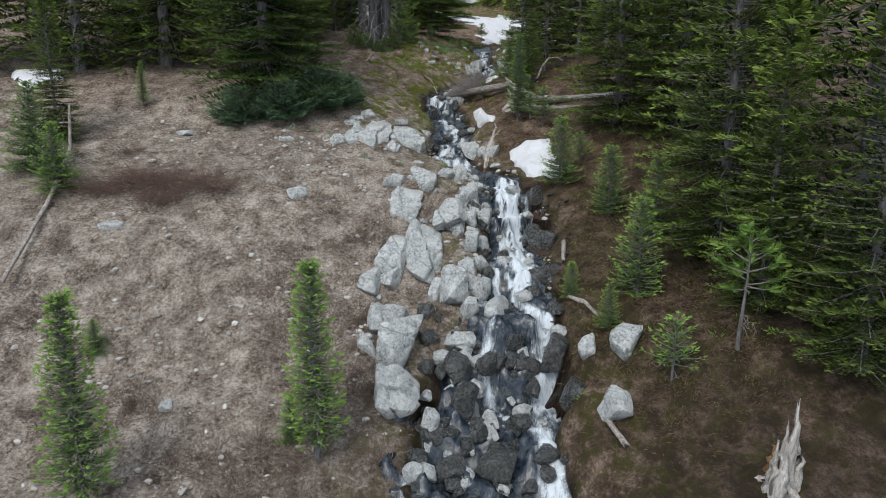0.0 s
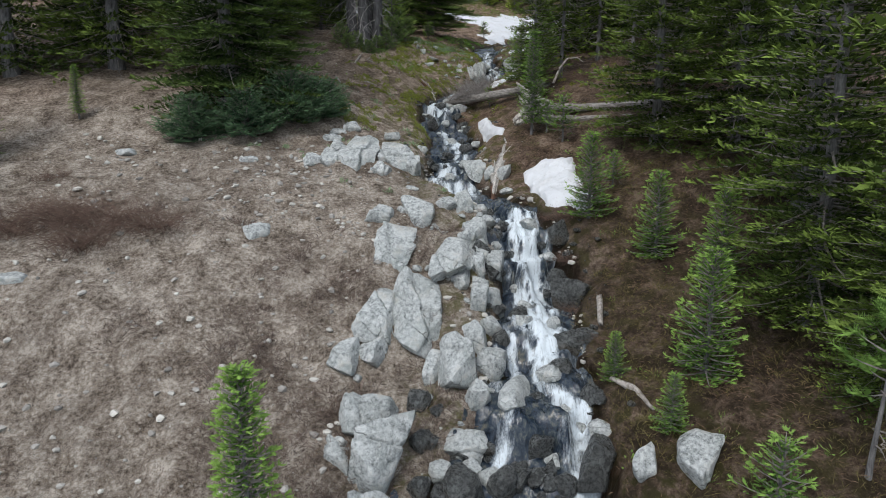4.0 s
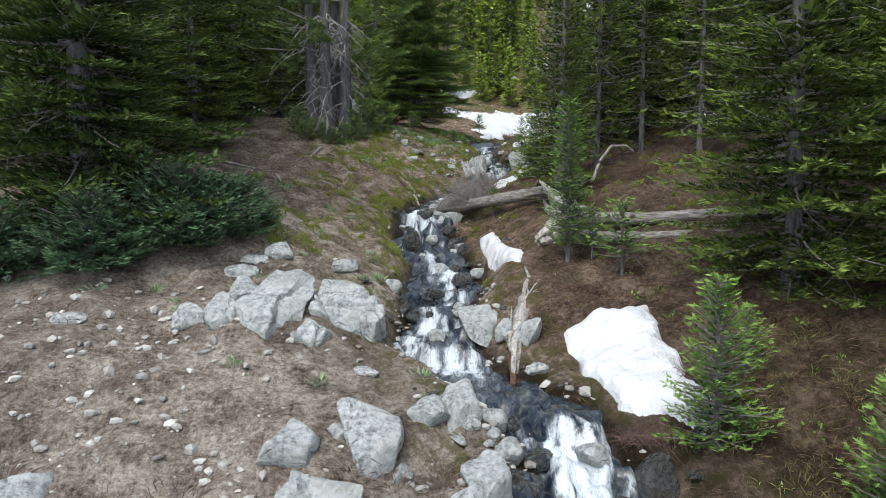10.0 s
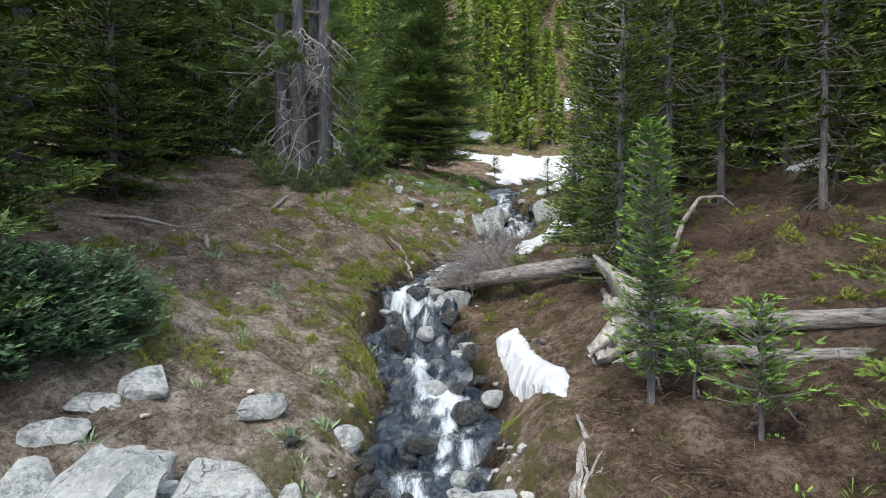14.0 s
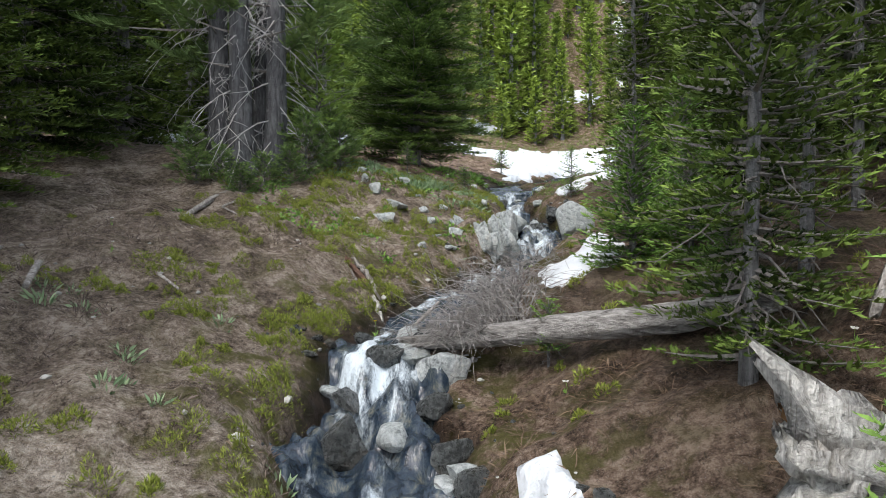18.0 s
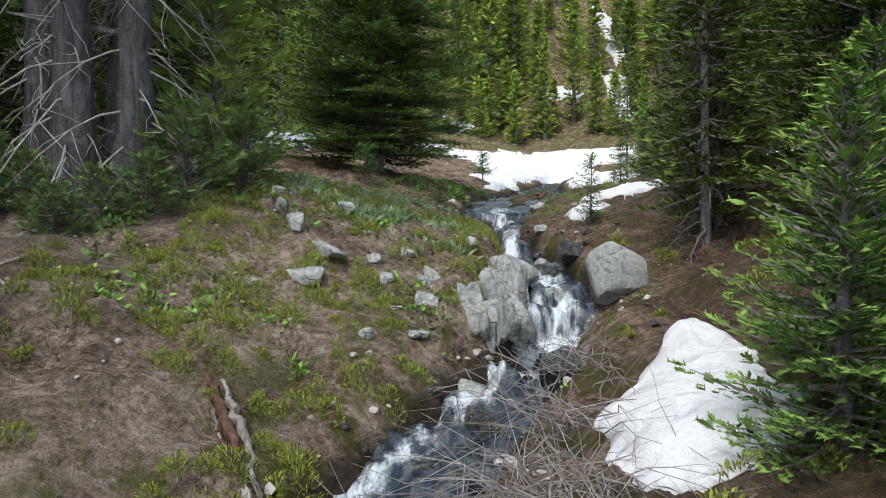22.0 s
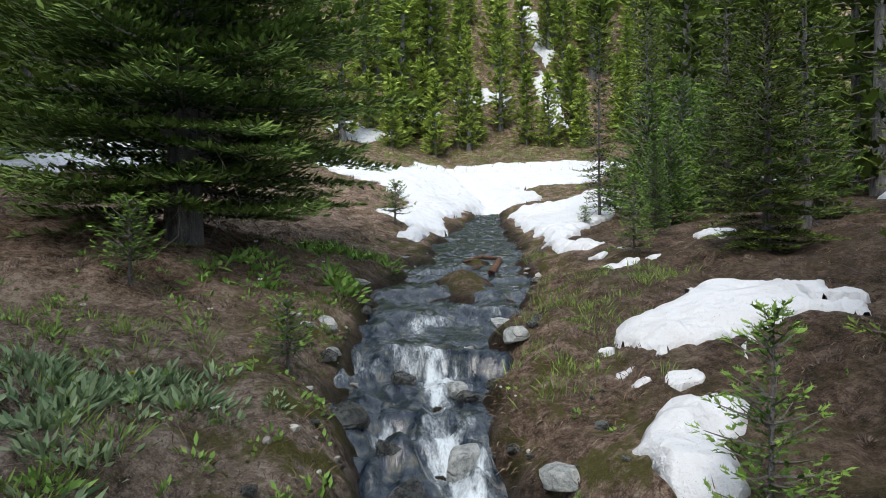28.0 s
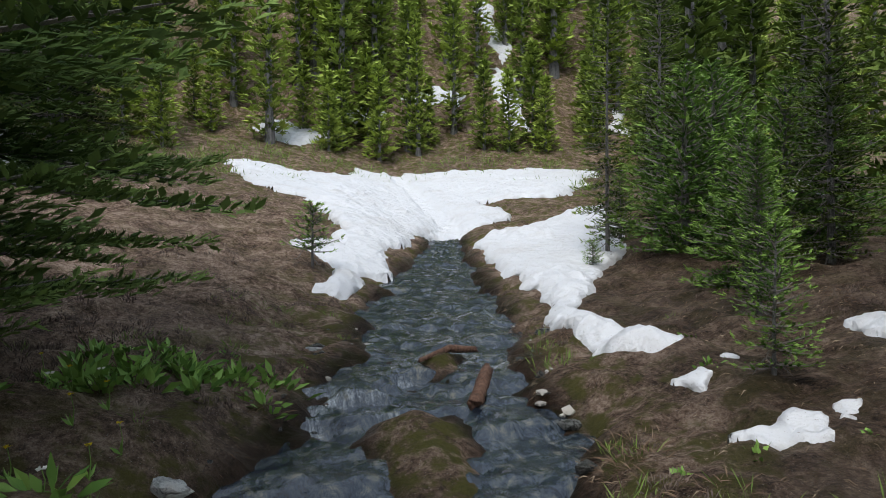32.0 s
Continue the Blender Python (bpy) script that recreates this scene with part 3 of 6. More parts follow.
def make_plain(name, dark, light, scale=20, rough=0.85):
    m = Mat(name, rough, 0.2)
    c = m.mix(m.island(), dark, light)
    m.color(m.mix(m.step(m.noise(scale, 4), 0.4, 0.7, 0, 0.5), c, tuple(0.6 * v for v in light)))
    return m.m


BARK = make_bark("fir_bark", (0.06, 0.058, 0.058), (0.27, 0.265, 0.262))
PINE_BARK = make_bark("pine_bark", (0.04, 0.039, 0.041), (0.21, 0.206, 0.212))
LIMB = make_bark("dead_limb", (0.12, 0.105, 0.095), (0.34, 0.315, 0.295))
WEATHERED = make_bark("weathered_wood", (0.12, 0.095, 0.078), (0.56, 0.52, 0.48), 1.6)
BROKEN = make_bark("broken_wood", (0.2, 0.1, 0.045), (0.55, 0.34, 0.17), 1.6)
# inner tones darkened for crown shade, tips lifted as if lit
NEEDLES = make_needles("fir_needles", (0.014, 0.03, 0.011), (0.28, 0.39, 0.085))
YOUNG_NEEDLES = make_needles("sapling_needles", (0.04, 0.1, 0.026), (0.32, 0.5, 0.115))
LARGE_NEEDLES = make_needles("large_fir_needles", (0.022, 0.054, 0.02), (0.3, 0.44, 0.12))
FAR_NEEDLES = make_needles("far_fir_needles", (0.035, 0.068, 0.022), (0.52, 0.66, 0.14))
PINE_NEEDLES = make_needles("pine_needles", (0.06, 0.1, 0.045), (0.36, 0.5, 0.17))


def tube(points, radii, sides=6):
    """Corners and faces of a tapered, bent rod."""
    points, radii = np.asarray(points, float), np.asarray(radii, float)
    n = len(points)
    t = np.gradient(points, axis=0)
    t /= np.linalg.norm(t, axis=1)[:, None] + 1e-9
    ref = np.where(np.abs(t[:, 2:3]) > 0.9, [[1.0, 0, 0]], [[0, 0, 1.0]])
    u = np.cross(t, ref)
    u /= np.linalg.norm(u, axis=1)[:, None] + 1e-9
    w = np.cross(t, u)
    a = np.arange(sides) * 2 * np.pi / sides
    ring = points[:, None] + radii[:, None, None] * (np.cos(a)[None, :, None] * u[:, None] + np.sin(a)[None, :, None] * w[:, None])
    faces = []
    for i in range(n - 1):
        for j in range(sides):
            k = (j + 1) % sides
            faces.append((i * sides + j, i * sides + k, (i + 1) * sides + k, (i + 1) * sides + j))
    return ring.reshape(-1, 3), np.array(faces)


class Heap:
    """Gathers many small pieces into one mesh."""

    def __init__(self):
        self.v, self.f, self.a, self.n = [], [], [], 0

    def add(self, verts, faces, value=0.0):
        self.v.append(verts)
        self.f.append(np.asarray(faces) + self.n)
        self.a.append(np.broadcast_to(np.asarray(value, float), (len(verts),)))
        self.n += len(verts)

    def make(self, name, material, parent=None, label="", attr="young", smooth=False):
        if not self.v:
            return None
        ob = raw(name, np.concatenate(self.v), np.concatenate(self.f), material, parent, label, smooth)
        add_attr(ob, attr, np.concatenate(self.a))
        return ob


def unit(v):
    return v / (np.linalg.norm(v, axis=-1, keepdims=True) + 1e-9)


def tufts(heap, rng, at, way, length, width, count, spread, value):
    """Sprays of narrow leaves that stand out from the places at along way."""
    n = len(at)
    d = unit(way[:, None] + spread * rng.normal(size=(n, count, 3)))
    side = unit(np.cross(d, rng.normal(size=(n, count, 3))))
    ln = length * rng.uniform(0.7, 1.15, (n, count, 1))
    p = at[:, None] + np.zeros_like(d)
    mid = p + d * ln * 0.45
    v = np.stack([p, mid + side * width / 2, p + d * ln, mid - side * width / 2], 2).reshape(-1, 3)
    val = np.repeat(value, count * 4)
    heap.add(v, np.arange(len(v)).reshape(-1, 4), val)


SPINDLE = np.array([(0, 2, 1), (0, 3, 2), (4, 1, 2), (4, 2, 3), (0, 1, 3), (4, 3, 1)])


def feathers(heap, rng, at, way, length, pairs, value, needle=0.5, wide=0.085):
    """Twig ends: a full brush of needles round each shoot, with single needles standing out of it."""
    n = len(at)
    d = unit(way + 0.28 * rng.normal(size=(n, 3)) + np.array([0, 0, 0.1]))
    s = unit(np.cross(d, np.array([0, 0, 1.0]) + 0.3 * rng.normal(size=(n, 3))))
    up = np.cross(s, d)
    ln = (length * rng.uniform(0.75, 1.25, n))[:, None]
    mid = at + d * ln * rng.uniform(0.4, 0.6, (n, 1))
    w, h = ln * rng.uniform(0.15, 0.22, (n, 1)), ln * rng.uniform(0.09, 0.14, (n, 1))
    body = np.stack([at, mid + s * w, mid + up * h, mid - s * w, at + d * ln], 1)
    heap.add(body.reshape(-1, 3), (np.arange(n)[:, None, None] * 5 + SPINDLE).reshape(-1, 3), np.repeat(value, 5))
    u = (np.arange(pairs) + 0.4) / pairs
    p = at[:, None] + d[:, None] * ln[:, None] * u[None, :, None]
    rows = []
    b = d[:, None] * ln[:, None] * wide
    for sgn in (-1, 1):
        out = unit(0.7 * d[:, None] + sgn * 0.7 * s[:, None] + up[:, None] * rng.uniform(-0.2, 0.8, (n, pairs, 1)))
        tip = p + out * ln[:, None] * needle * (1.1 - 0.4 * u[None, :, None]) * rng.uniform(0.7, 1.1, (n, pairs, 1))
        rows.append(np.stack([p - b, p + b, tip], 2))
    v = np.concatenate(rows, 1)
    k = v.shape[1] * 3
    heap.add(v.reshape(-1, 3), np.arange(n * k).reshape(-1, 3), np.repeat(value * 0.8, k))


def thirds(f):
    """Four-sided faces split into three-sided ones."""
    f = np.asarray(f)
    return np.concatenate([f[:, [0, 1, 2]], f[:, [0, 2, 3]]])


def conifer(name, m, label, seed, high, radius, clear=0.0, rows=30, per_row=6, tuft=0.12, gap=0.09, girth=None, droop=-12, shape=0.85,
            needles=None, bark=None, dead=0, lean=0.0, outer=0.0, wide=0.5, count=3, group="", fill=1.0, bare_crown=False, fine_to=3.6, leaf=0.07, needle=0.52, face=None, dead_wood=None):
    """A fir or pine: a tapered trunk, whorls of limbs with flat sprays of needles, bare dead limbs below."""
    rng = np.random.default_rng(seed)
    tree = thing(name, m, label, "tree", group)
    girth = girth or high * 0.018
    zs = np.linspace(0, high, 10)
    bend = np.stack([lean * zs ** 1.5 * 0.1 + 0.02 * high * 0.2 * np.sin(zs / high * 5 + seed), 0.012 * high * 0.3 * np.sin(zs / high * 4 + 2 * seed), zs], -1)
    bend[0, 2] = -0.25
    flare = girth * (1 - zs / high) ** 0.9 + 0.006
    flare[0] *= 1.35
    v, f = tube(bend, flare, 9)
    raw("trunk", v, f, bark or BARK, tree)
    crown, limbs = Heap(), Heap()
    step = (high - clear) / rows
    for r in range(rows):
        h0 = clear + step * (r + 0.5)
        for b in range(per_row):
            if rng.random() > fill:
                continue
            h = h0 + rng.uniform(-0.5, 0.5) * step
            fr = np.clip((h - clear) / (high - clear), 0, 1)
            ln = radius * ((1 - fr) ** shape) * rng.uniform(0.55, 1.12) + 0.07
            if fr < 0.06:
                ln *= 0.85
            az = 2 * np.pi * (b + rng.uniform(-0.4, 0.4)) / per_row + r * 2.4
            pitch = radians(droop + 42 * fr ** 1.3 + rng.uniform(-9, 9))
            out = np.array([np.cos(az), np.sin(az), 0])
            side = np.array([-np.sin(az), np.cos(az), 0])
            base = np.array([np.interp(h, zs, bend[:, 0]), np.interp(h, zs, bend[:, 1]), h])

            def at(s):
                s = np.asarray(s)[:, None]
                return base + out * ln * s * np.cos(pitch) + np.array([0, 0, 1]) * ln * (s * np.sin(pitch) + 0.16 * s * s - 0.1 * s)
            v, f = tube(at(np.linspace(0, 0.93, 4)), np.linspace(0.012 + ln * 0.008, 0.003, 4), 3)
            limbs.add(v, thirds(f))
            coarse = 1.0 if h < fine_to else 1.35 if h < fine_to + 2.4 else 2.4
            if face is not None and np.cos(az - radians(face)) < -0.1:
                coarse = max(coarse, 1.6)
            pairs = count if coarse == 1.0 else max(1, count - 2)
            tf, gp = tuft * coarse, gap * coarse
            nt = max(3, int(ln / (gp * 1.25)))
            ss = np.linspace(max(0.12, outer), 0.97, nt) + rng.uniform(-0.02, 0.02, nt)
            for sgn in (-1, 1):
                lt = wide * ln * (1 - ss) ** 0.75 * np.minimum(1, ss * 3 + 0.25) * rng.uniform(0.6, 1.15, nt) + tf * 0.35
                k = np.maximum(1, (lt / gp).astype(int))
                idx = np.repeat(np.arange(nt), k)
                frac = (np.concatenate([np.arange(q) for q in k]) + 0.8) / np.repeat(k, k)
                way = unit(out * 0.75 + sgn * side * 0.75 + np.array([0, 0, 0.12]))
                pos = at(ss[idx]) + way * (lt[idx] * frac)[:, None] * 0.9
                pos[:, 2] += -0.16 * (lt[idx] * frac) + rng.uniform(-0.02, 0.02, len(idx))
                # paler towards twig ends: new growth, with lit tips and inner shade painted in
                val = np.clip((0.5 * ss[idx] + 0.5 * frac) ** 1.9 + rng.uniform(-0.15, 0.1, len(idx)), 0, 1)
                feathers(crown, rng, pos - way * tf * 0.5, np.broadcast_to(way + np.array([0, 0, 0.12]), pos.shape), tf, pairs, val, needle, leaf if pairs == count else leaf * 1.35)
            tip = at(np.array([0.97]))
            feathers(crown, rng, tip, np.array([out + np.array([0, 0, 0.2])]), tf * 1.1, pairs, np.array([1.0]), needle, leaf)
    top = np.array([bend[-1]])
    for q in range(5):
        feathers(crown, rng, top - np.array([[0, 0, q * tuft * 0.7]]), np.array([[0.2 * np.cos(q * 2), 0.2 * np.sin(q * 2), 1.0]]), tuft, count, np.array([0.9]), needle, leaf)
    leaf_faces = sum(len(f) for f in crown.f)
    if not bare_crown:
        crown.v += limbs.v
        crown.f += [f + crown.n for f in limbs.f]
        crown.a += limbs.a
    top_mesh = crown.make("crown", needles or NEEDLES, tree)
    top_mesh.data.materials.append(LIMB)
    slots = np.zeros(len(top_mesh.data.polygons), np.int32)
    slots[leaf_faces:] = 1
    top_mesh.data.polygons.foreach_set("material_index", slots)
    if dead:
        bare = Heap()
        for q in range(dead):
            h = rng.uniform(0.15, clear + 0.25 * (high - clear))
            az, ln = rng.uniform(0, 2 * np.pi), rng.uniform(0.3, 1.0) * radius * 0.6
            s = np.linspace(0, 1, 5)[:, None]
            d = np.array([np.cos(az), np.sin(az), 0])
            pts = np.array([0, 0, h]) + d * ln * s + np.array([0, 0, 1]) * ln * (-0.25 * s - 0.55 * s * s) + rng.normal(size=(5, 3)) * 0.02
            v, f = tube(pts, np.linspace(0.014, 0.003, 5), 4)
            bare.add(v, f)
            for w in range(4):
                p0 = pts[2 + w % 3]
                p1 = p0 + (d * 0.3 + rng.normal(size=3) * 0.5 + np.array([0, 0, -0.5])) * ln * 0.35
                v, f = tube(np.array([p0, (p0 + p1) / 2 + rng.normal(size=3) * 0.02, p1]), np.array([0.006, 0.004, 0.002]), 3)
                bare.add(v, f)
        tagged(bare.make("deadwood", dead_wood or LIMB, tree, "bare grey dead branches"), kind="stuff")
    return tree


def stand(x, y, turn=0.0, size=1.0, sink=0.05, tilt=0.0):
    """A pose on the ground."""
    return pose(x, y, ground_at(x, y) - sink, tilt, 0, turn) @ Matrix.Scale(size, 4)


# ---- rocks ----
def noise3(p, scale, seed):
    """Smooth random values, about -1 to 1, at places in space."""
    p = np.asarray(p, float) * scale + seed * 3.17
    i = np.floor(p)
    f = p - i
    f = f * f * (3 - 2 * f)
    out = 0.0
    for c in itertools.product((0, 1), repeat=3):
        q = np.sin((i + c) @ np.array([127.1, 311.7, 74.7]) + seed) * 43758.5453
        out = out + (2 * (q - np.floor(q)) - 1) * np.prod(np.where(c, f, 1 - f), -1)
    return out


@functools.lru_cache(None)
def ball(level):
    bm = bmesh.new()
    bmesh.ops.create_icosphere(bm, subdivisions=level, radius=1.0)
    v, f = np.array([p.co for p in bm.verts]), np.array([[p.index for p in q.verts] for q in bm.faces])
    bm.free()
    return v / np.linalg.norm(v, axis=1)[:, None], f


def boulder(name, m, label, seed, sx, sy, sz, material=None, facets=14, level=3, category="rock", group="", parent=None, rough=0.05, block=9.0, cracks=0):
    """A broken stone: flat faces that meet at edges, chipped, with open joints."""
    rng = np.random.default_rng(seed)
    d, f = ball(level)
    n = unit(np.concatenate([np.concatenate([np.eye(3), -np.eye(3)]) + 0.3 * rng.normal(size=(6, 3)), unit(rng.normal(size=(facets, 3)))]))
    off = np.concatenate([rng.uniform(0.75, 1.0, 6), rng.uniform(0.78, 1.2, facets)])
    p = 34 if block > 5 else 14
    v = d * ((np.clip(d @ n.T / off, 1e-3, None) ** p).sum(1) ** (-1 / p))[:, None]
    size = np.array([sx, sy, sz]) / 2
    v = v / np.abs(v).max(0) * size
    k = float(np.sort(size)[1]) * 2
    # joints: one side stands a little higher than the other, with a gap between
    for q in range(cracks):
        a = unit(np.array([1.0, 0.3, 0.2] if q % 2 else [0.25, 1.0, 0.2]) + 0.25 * rng.normal(size=3))
        g = v @ a - rng.uniform(-0.45, 0.45) * float(np.abs(a) @ size) + 0.05 * k * noise3(v, 3.5 / k, seed + q)
        v = v + np.array([0, 0, 1]) * (0.05 * k * rng.uniform(-1, 1) * np.tanh(g / (0.02 * k)))[:, None] * (v[:, 2:] > 0)
        v = v - unit(v) * (0.07 * k * np.exp(-(g / (0.035 * k)) ** 2))[:, None]
    chips = noise3(v, 2.2 / k, seed) + 0.6 * noise3(v, 5.5 / k, seed + 1) + 0.45 * noise3(v, 12 / k, seed + 2)
    v = v + unit(v / size) * (rough * k * chips)[:, None] * 0.6
    ob = raw(name, v, f, material or ROCK, parent)
    ob.data.set_sharp_from_angle(angle=radians(28))
    ob.matrix_basis = m
    if not parent:
        tagged(ob, label, category, group)
    return ob


def rest(x, y, sz, turn=0.0, sink=0.35, rx=0.0, ry=0.0):
    """A pose for a stone of that height, partly bedded in the ground."""
    return pose(x, y, ground_at(x, y) + sz * (0.5 - sink), rx, ry, turn)


# ---- snow ----
def snow_patch(name, outline, thick, label, seed=0, step=0.07, ragged=0.12):
    """Old snow laid over the ground within an outline, with thick melted edges."""
    poly = np.array(outline, float)
    lo, hi = poly.min(0) - 0.3, poly.max(0) + 0.3
    xs, ys = np.arange(lo[0], hi[0], step), np.arange(lo[1], hi[1], step)
    x, y = np.meshgrid(xs, ys)
    wx, wy = x + ragged * fbm(x, y, 3.2 * step + 0.3, 3, 40 + seed), y + ragged * fbm(x, y, 3.2 * step + 0.3, 3, 60 + seed)
    inside, dist = np.zeros(x.shape, bool), np.full(x.shape, 1e9)
    for (ax, ay), (bx, by) in zip(poly, np.roll(poly, -1, 0)):
        cross = ((ay > wy) != (by > wy)) & (wx < (bx - ax) * (wy - ay) / (by - ay + 1e-12) + ax)
        inside ^= cross
        t = np.clip(((wx - ax) * (bx - ax) + (wy - ay) * (by - ay)) / ((bx - ax) ** 2 + (by - ay) ** 2 + 1e-9), 0, 1)
        dist = np.minimum(dist, np.hypot(wx - ax - t * (bx - ax), wy - ay - t * (by - ay)))
    sd = np.where(inside, dist, -dist)
    h = thick * (1 - np.exp(-np.clip(sd, 0, None) / (0.7 * thick + 0.05))) * (1 + 0.25 * fbm(x, y, 0.8, 2, 80 + seed))
    base = relief(x, y, False)
    stack = np.stack([x, y, np.maximum(base, relief(x, y)) + h + 0.012], -1)
    ids = -np.ones(x.shape, int)
    keep = sd > -step * 1.5
    under = sd <= 0
    dy, dx = np.gradient(sd, step)
    size = np.maximum(np.hypot(dx, dy), 0.6)
    pull = np.where(under, np.maximum(sd, -2 * step), 0) / size
    ex, ey = x - pull * dx / size, y - pull * dy / size
    stack = np.where(under[..., None], np.stack([ex, ey, relief(ex, ey) - 0.03], -1), stack)
    # only the largest connected piece stays
    tag = np.where(keep, np.arange(1, x.size + 1).reshape(x.shape), 0)
    while True:
        pad = np.pad(tag, 1)
        grown = np.where(keep, np.max([pad[1:-1, 1:-1], pad[:-2, 1:-1], pad[2:, 1:-1], pad[1:-1, :-2], pad[1:-1, 2:]], 0), 0)
        if (grown == tag).all():
            break
        tag = grown
    best = np.bincount(tag[keep]).argmax()
    keep = tag == best
    ids[keep] = np.arange(keep.sum())
    q = np.stack([ids[:-1, :-1], ids[:-1, 1:], ids[1:, 1:], ids[1:, :-1]], -1).reshape(-1, 4)
    q = q[(q >= 0).all(1)]
    ob = raw(name, stack[keep], q, SNOW)
    return tagged(ob, label, "snow")

# ---- the conifers along the stream ----
BIG = "broad dark green fir with branches sweeping to the ground"
SLIM = "slender tall fir with a grey trunk and short needled branches"
YOUNG = "young bright green fir sapling on the slope"
# this fir's shaded side is put into its darker copy of the needles
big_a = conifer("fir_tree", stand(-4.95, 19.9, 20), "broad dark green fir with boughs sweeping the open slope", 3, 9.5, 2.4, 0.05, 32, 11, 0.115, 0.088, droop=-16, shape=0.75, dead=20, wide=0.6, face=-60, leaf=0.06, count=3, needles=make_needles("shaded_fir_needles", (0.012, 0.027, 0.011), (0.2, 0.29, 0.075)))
conifer("fir_tree", stand(-0.5, 37.5, 0), "large dark fir with wide drooping boughs above the stream", 6, 10, 2.75, 0.4, 46, 9, 0.09, 0.066, droop=-8, shape=0.6, dead=16, wide=0.55, fine_to=4.6, count=3, leaf=0.05, needle=0.45, face=-50, needles=LARGE_NEEDLES)
big_b = conifer("fir_tree", stand(-6.2, 22.5, 200, 1.05), "dark fir with drooping boughs behind the open slope", 5, 10, 2.15, 0.3, 28, 8, 0.18, 0.15, droop=-18, shape=0.7, dead=24, leaf=0.07, count=3)
big_c = conifer("fir_tree", stand(4.5, 18.0, 0), "full green fir with layered boughs above dry litter", 8, 8.5, 1.75, 0.06, 31, 11, 0.1, 0.082, girth=0.1, fine_to=3.0, leaf=0.06, count=3, droop=-10, shape=0.8, dead=14)
for x, y, turn, size, src, label in [
    (-8.8, 22.6, 100, 0.95, big_b, BIG),
    (5.15, 12.5, 40, 1.0, big_c, "tall fir with ragged boughs on the steep bank"), (6.6, 10.6, 150, 1.1, big_b, "tall fir with a grey trunk and ragged boughs"),
    (6.2, 14.8, 260, 1.0, big_b, "tall fir with ragged boughs on the steep bank"), (5.9, 17.2, 190, 1.05, big_c, "full green fir in the forest edge"),
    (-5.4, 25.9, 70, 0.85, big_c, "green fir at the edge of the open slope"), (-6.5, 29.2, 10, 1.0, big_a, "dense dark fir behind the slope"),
    (-4.6, 36.5, 140, 1.0, big_c, "dense dark fir standing in old snow"), (4.9, 28.3, 30, 0.95, big_c, "dark fir with layered boughs over dry litter"),
    (6.4, 31.0, 230, 1.0, big_b, "dark fir at the forest edge"), (-9.6, 23.8, 15, 1.1, big_b, "dense dark fir in the forest edge"), (-11.0, 21.5, 115, 0.9, big_b, "dense dark fir in the forest edge"), (-12.6, 22.5, 215, 1.0, big_b, "dense dark fir in the forest edge"), (-14.2, 20.5, 315, 1.0, big_b, "dense dark fir in the forest edge"),
    (6.3, 36.7, 80, 0.5, big_c, "full green fir with boughs to the ground"), (7.6, 30.0, 20, 1.0, big_b, "dark fir at the forest edge"), (9.0, 26.5, 90, 1.1, big_b, "dark fir at the forest edge"), (9.2, 23.4, 190, 1.0, big_b, "dark fir at the forest edge"), (10.8, 29.0, 250, 1.1, big_b, "dark fir at the forest edge"), (8.2, 20.2, 300, 1.0, big_b, "dark fir at the forest edge"), (11.6, 25.0, 30, 1.1, big_b, "dark fir at the forest edge"), (-8.4, 28.2, 70, 1.1, big_b, "dense dark fir in the forest edge"), (-10.0, 30.5, 130, 1.0, big_b, "dense dark fir in the forest edge"), (-6.2, 32.0, 210, 0.9, big_b, "dense dark fir in the forest edge"), (-8.0, 34.5, 280, 1.0, big_b, "dense dark fir in the forest edge"), (-11.4, 26.5, 330, 1.1, big_b, "dense dark fir in the forest edge"), (-9.4, 17.0, 330, 0.45, big_c, "dark fir beyond the bare slope"), (6.1, 9.4, 30, 0.75, big_c, "ragged fir with boughs low over the bank"), (5.3, 10.9, 130, 0.6, big_c, "ragged fir with boughs low over the bank"), (-3.1, 52.0, 75, 0.9, big_a, "broad fir standing in old snow"),
]:
    copy_thing(src, stand(x, y, turn, size))["label"] = label
slim_a = conifer("fir_tree", stand(2.5, 22.25, 0, 1, 0.05), "slender fir with a mottled grey trunk beside the fallen log", 11, 8.0, 0.85, 0.15, 40, 8, 0.078, 0.062, girth=0.045, droop=-6, shape=0.6, dead=22, fill=0.95, fine_to=2.8)
slim_b = conifer("fir_tree", stand(3.42, 23.4), SLIM, 12, 8.5, 0.8, 0.6, 32, 7, 0.125, 0.095, girth=0.044, droop=-14, shape=0.55, dead=26, fill=0.85)
for x, y, turn, size, src in [
    (4.8, 25.1, 40, 1.1, slim_b), (6.7, 25.2, 90, 1.05, slim_a), (3.6, 29.25, 120, 0.95, slim_b), (3.95, 29.7, 200, 0.9, slim_a), (5.3, 23.0, 10, 1.0, slim_b),
    (7.6, 22.4, 70, 1.1, slim_a), (4.4, 31.6, 310, 0.95, slim_a), (7.4, 28.2, 250, 1.1, slim_b), (-8.2, 31.5, 20, 1.2, slim_b), (-5.0, 33.5, 80, 1.05, slim_a),
    (7.7, 37.9, 60, 0.9, slim_b), (8.4, 41.0, 130, 0.85, slim_a), (7.3, 44.5, 200, 0.7, slim_b), (9.4, 46.5, 15, 0.95, slim_a),
    (5.9, 20.6, 175, 1.0, slim_a), (8.9, 33.4, 75, 1.0, slim_b), (10.2, 38.2, 275, 1.05, slim_a),
]:
    copy_thing(src, stand(x, y, turn, size))["label"] = SLIM

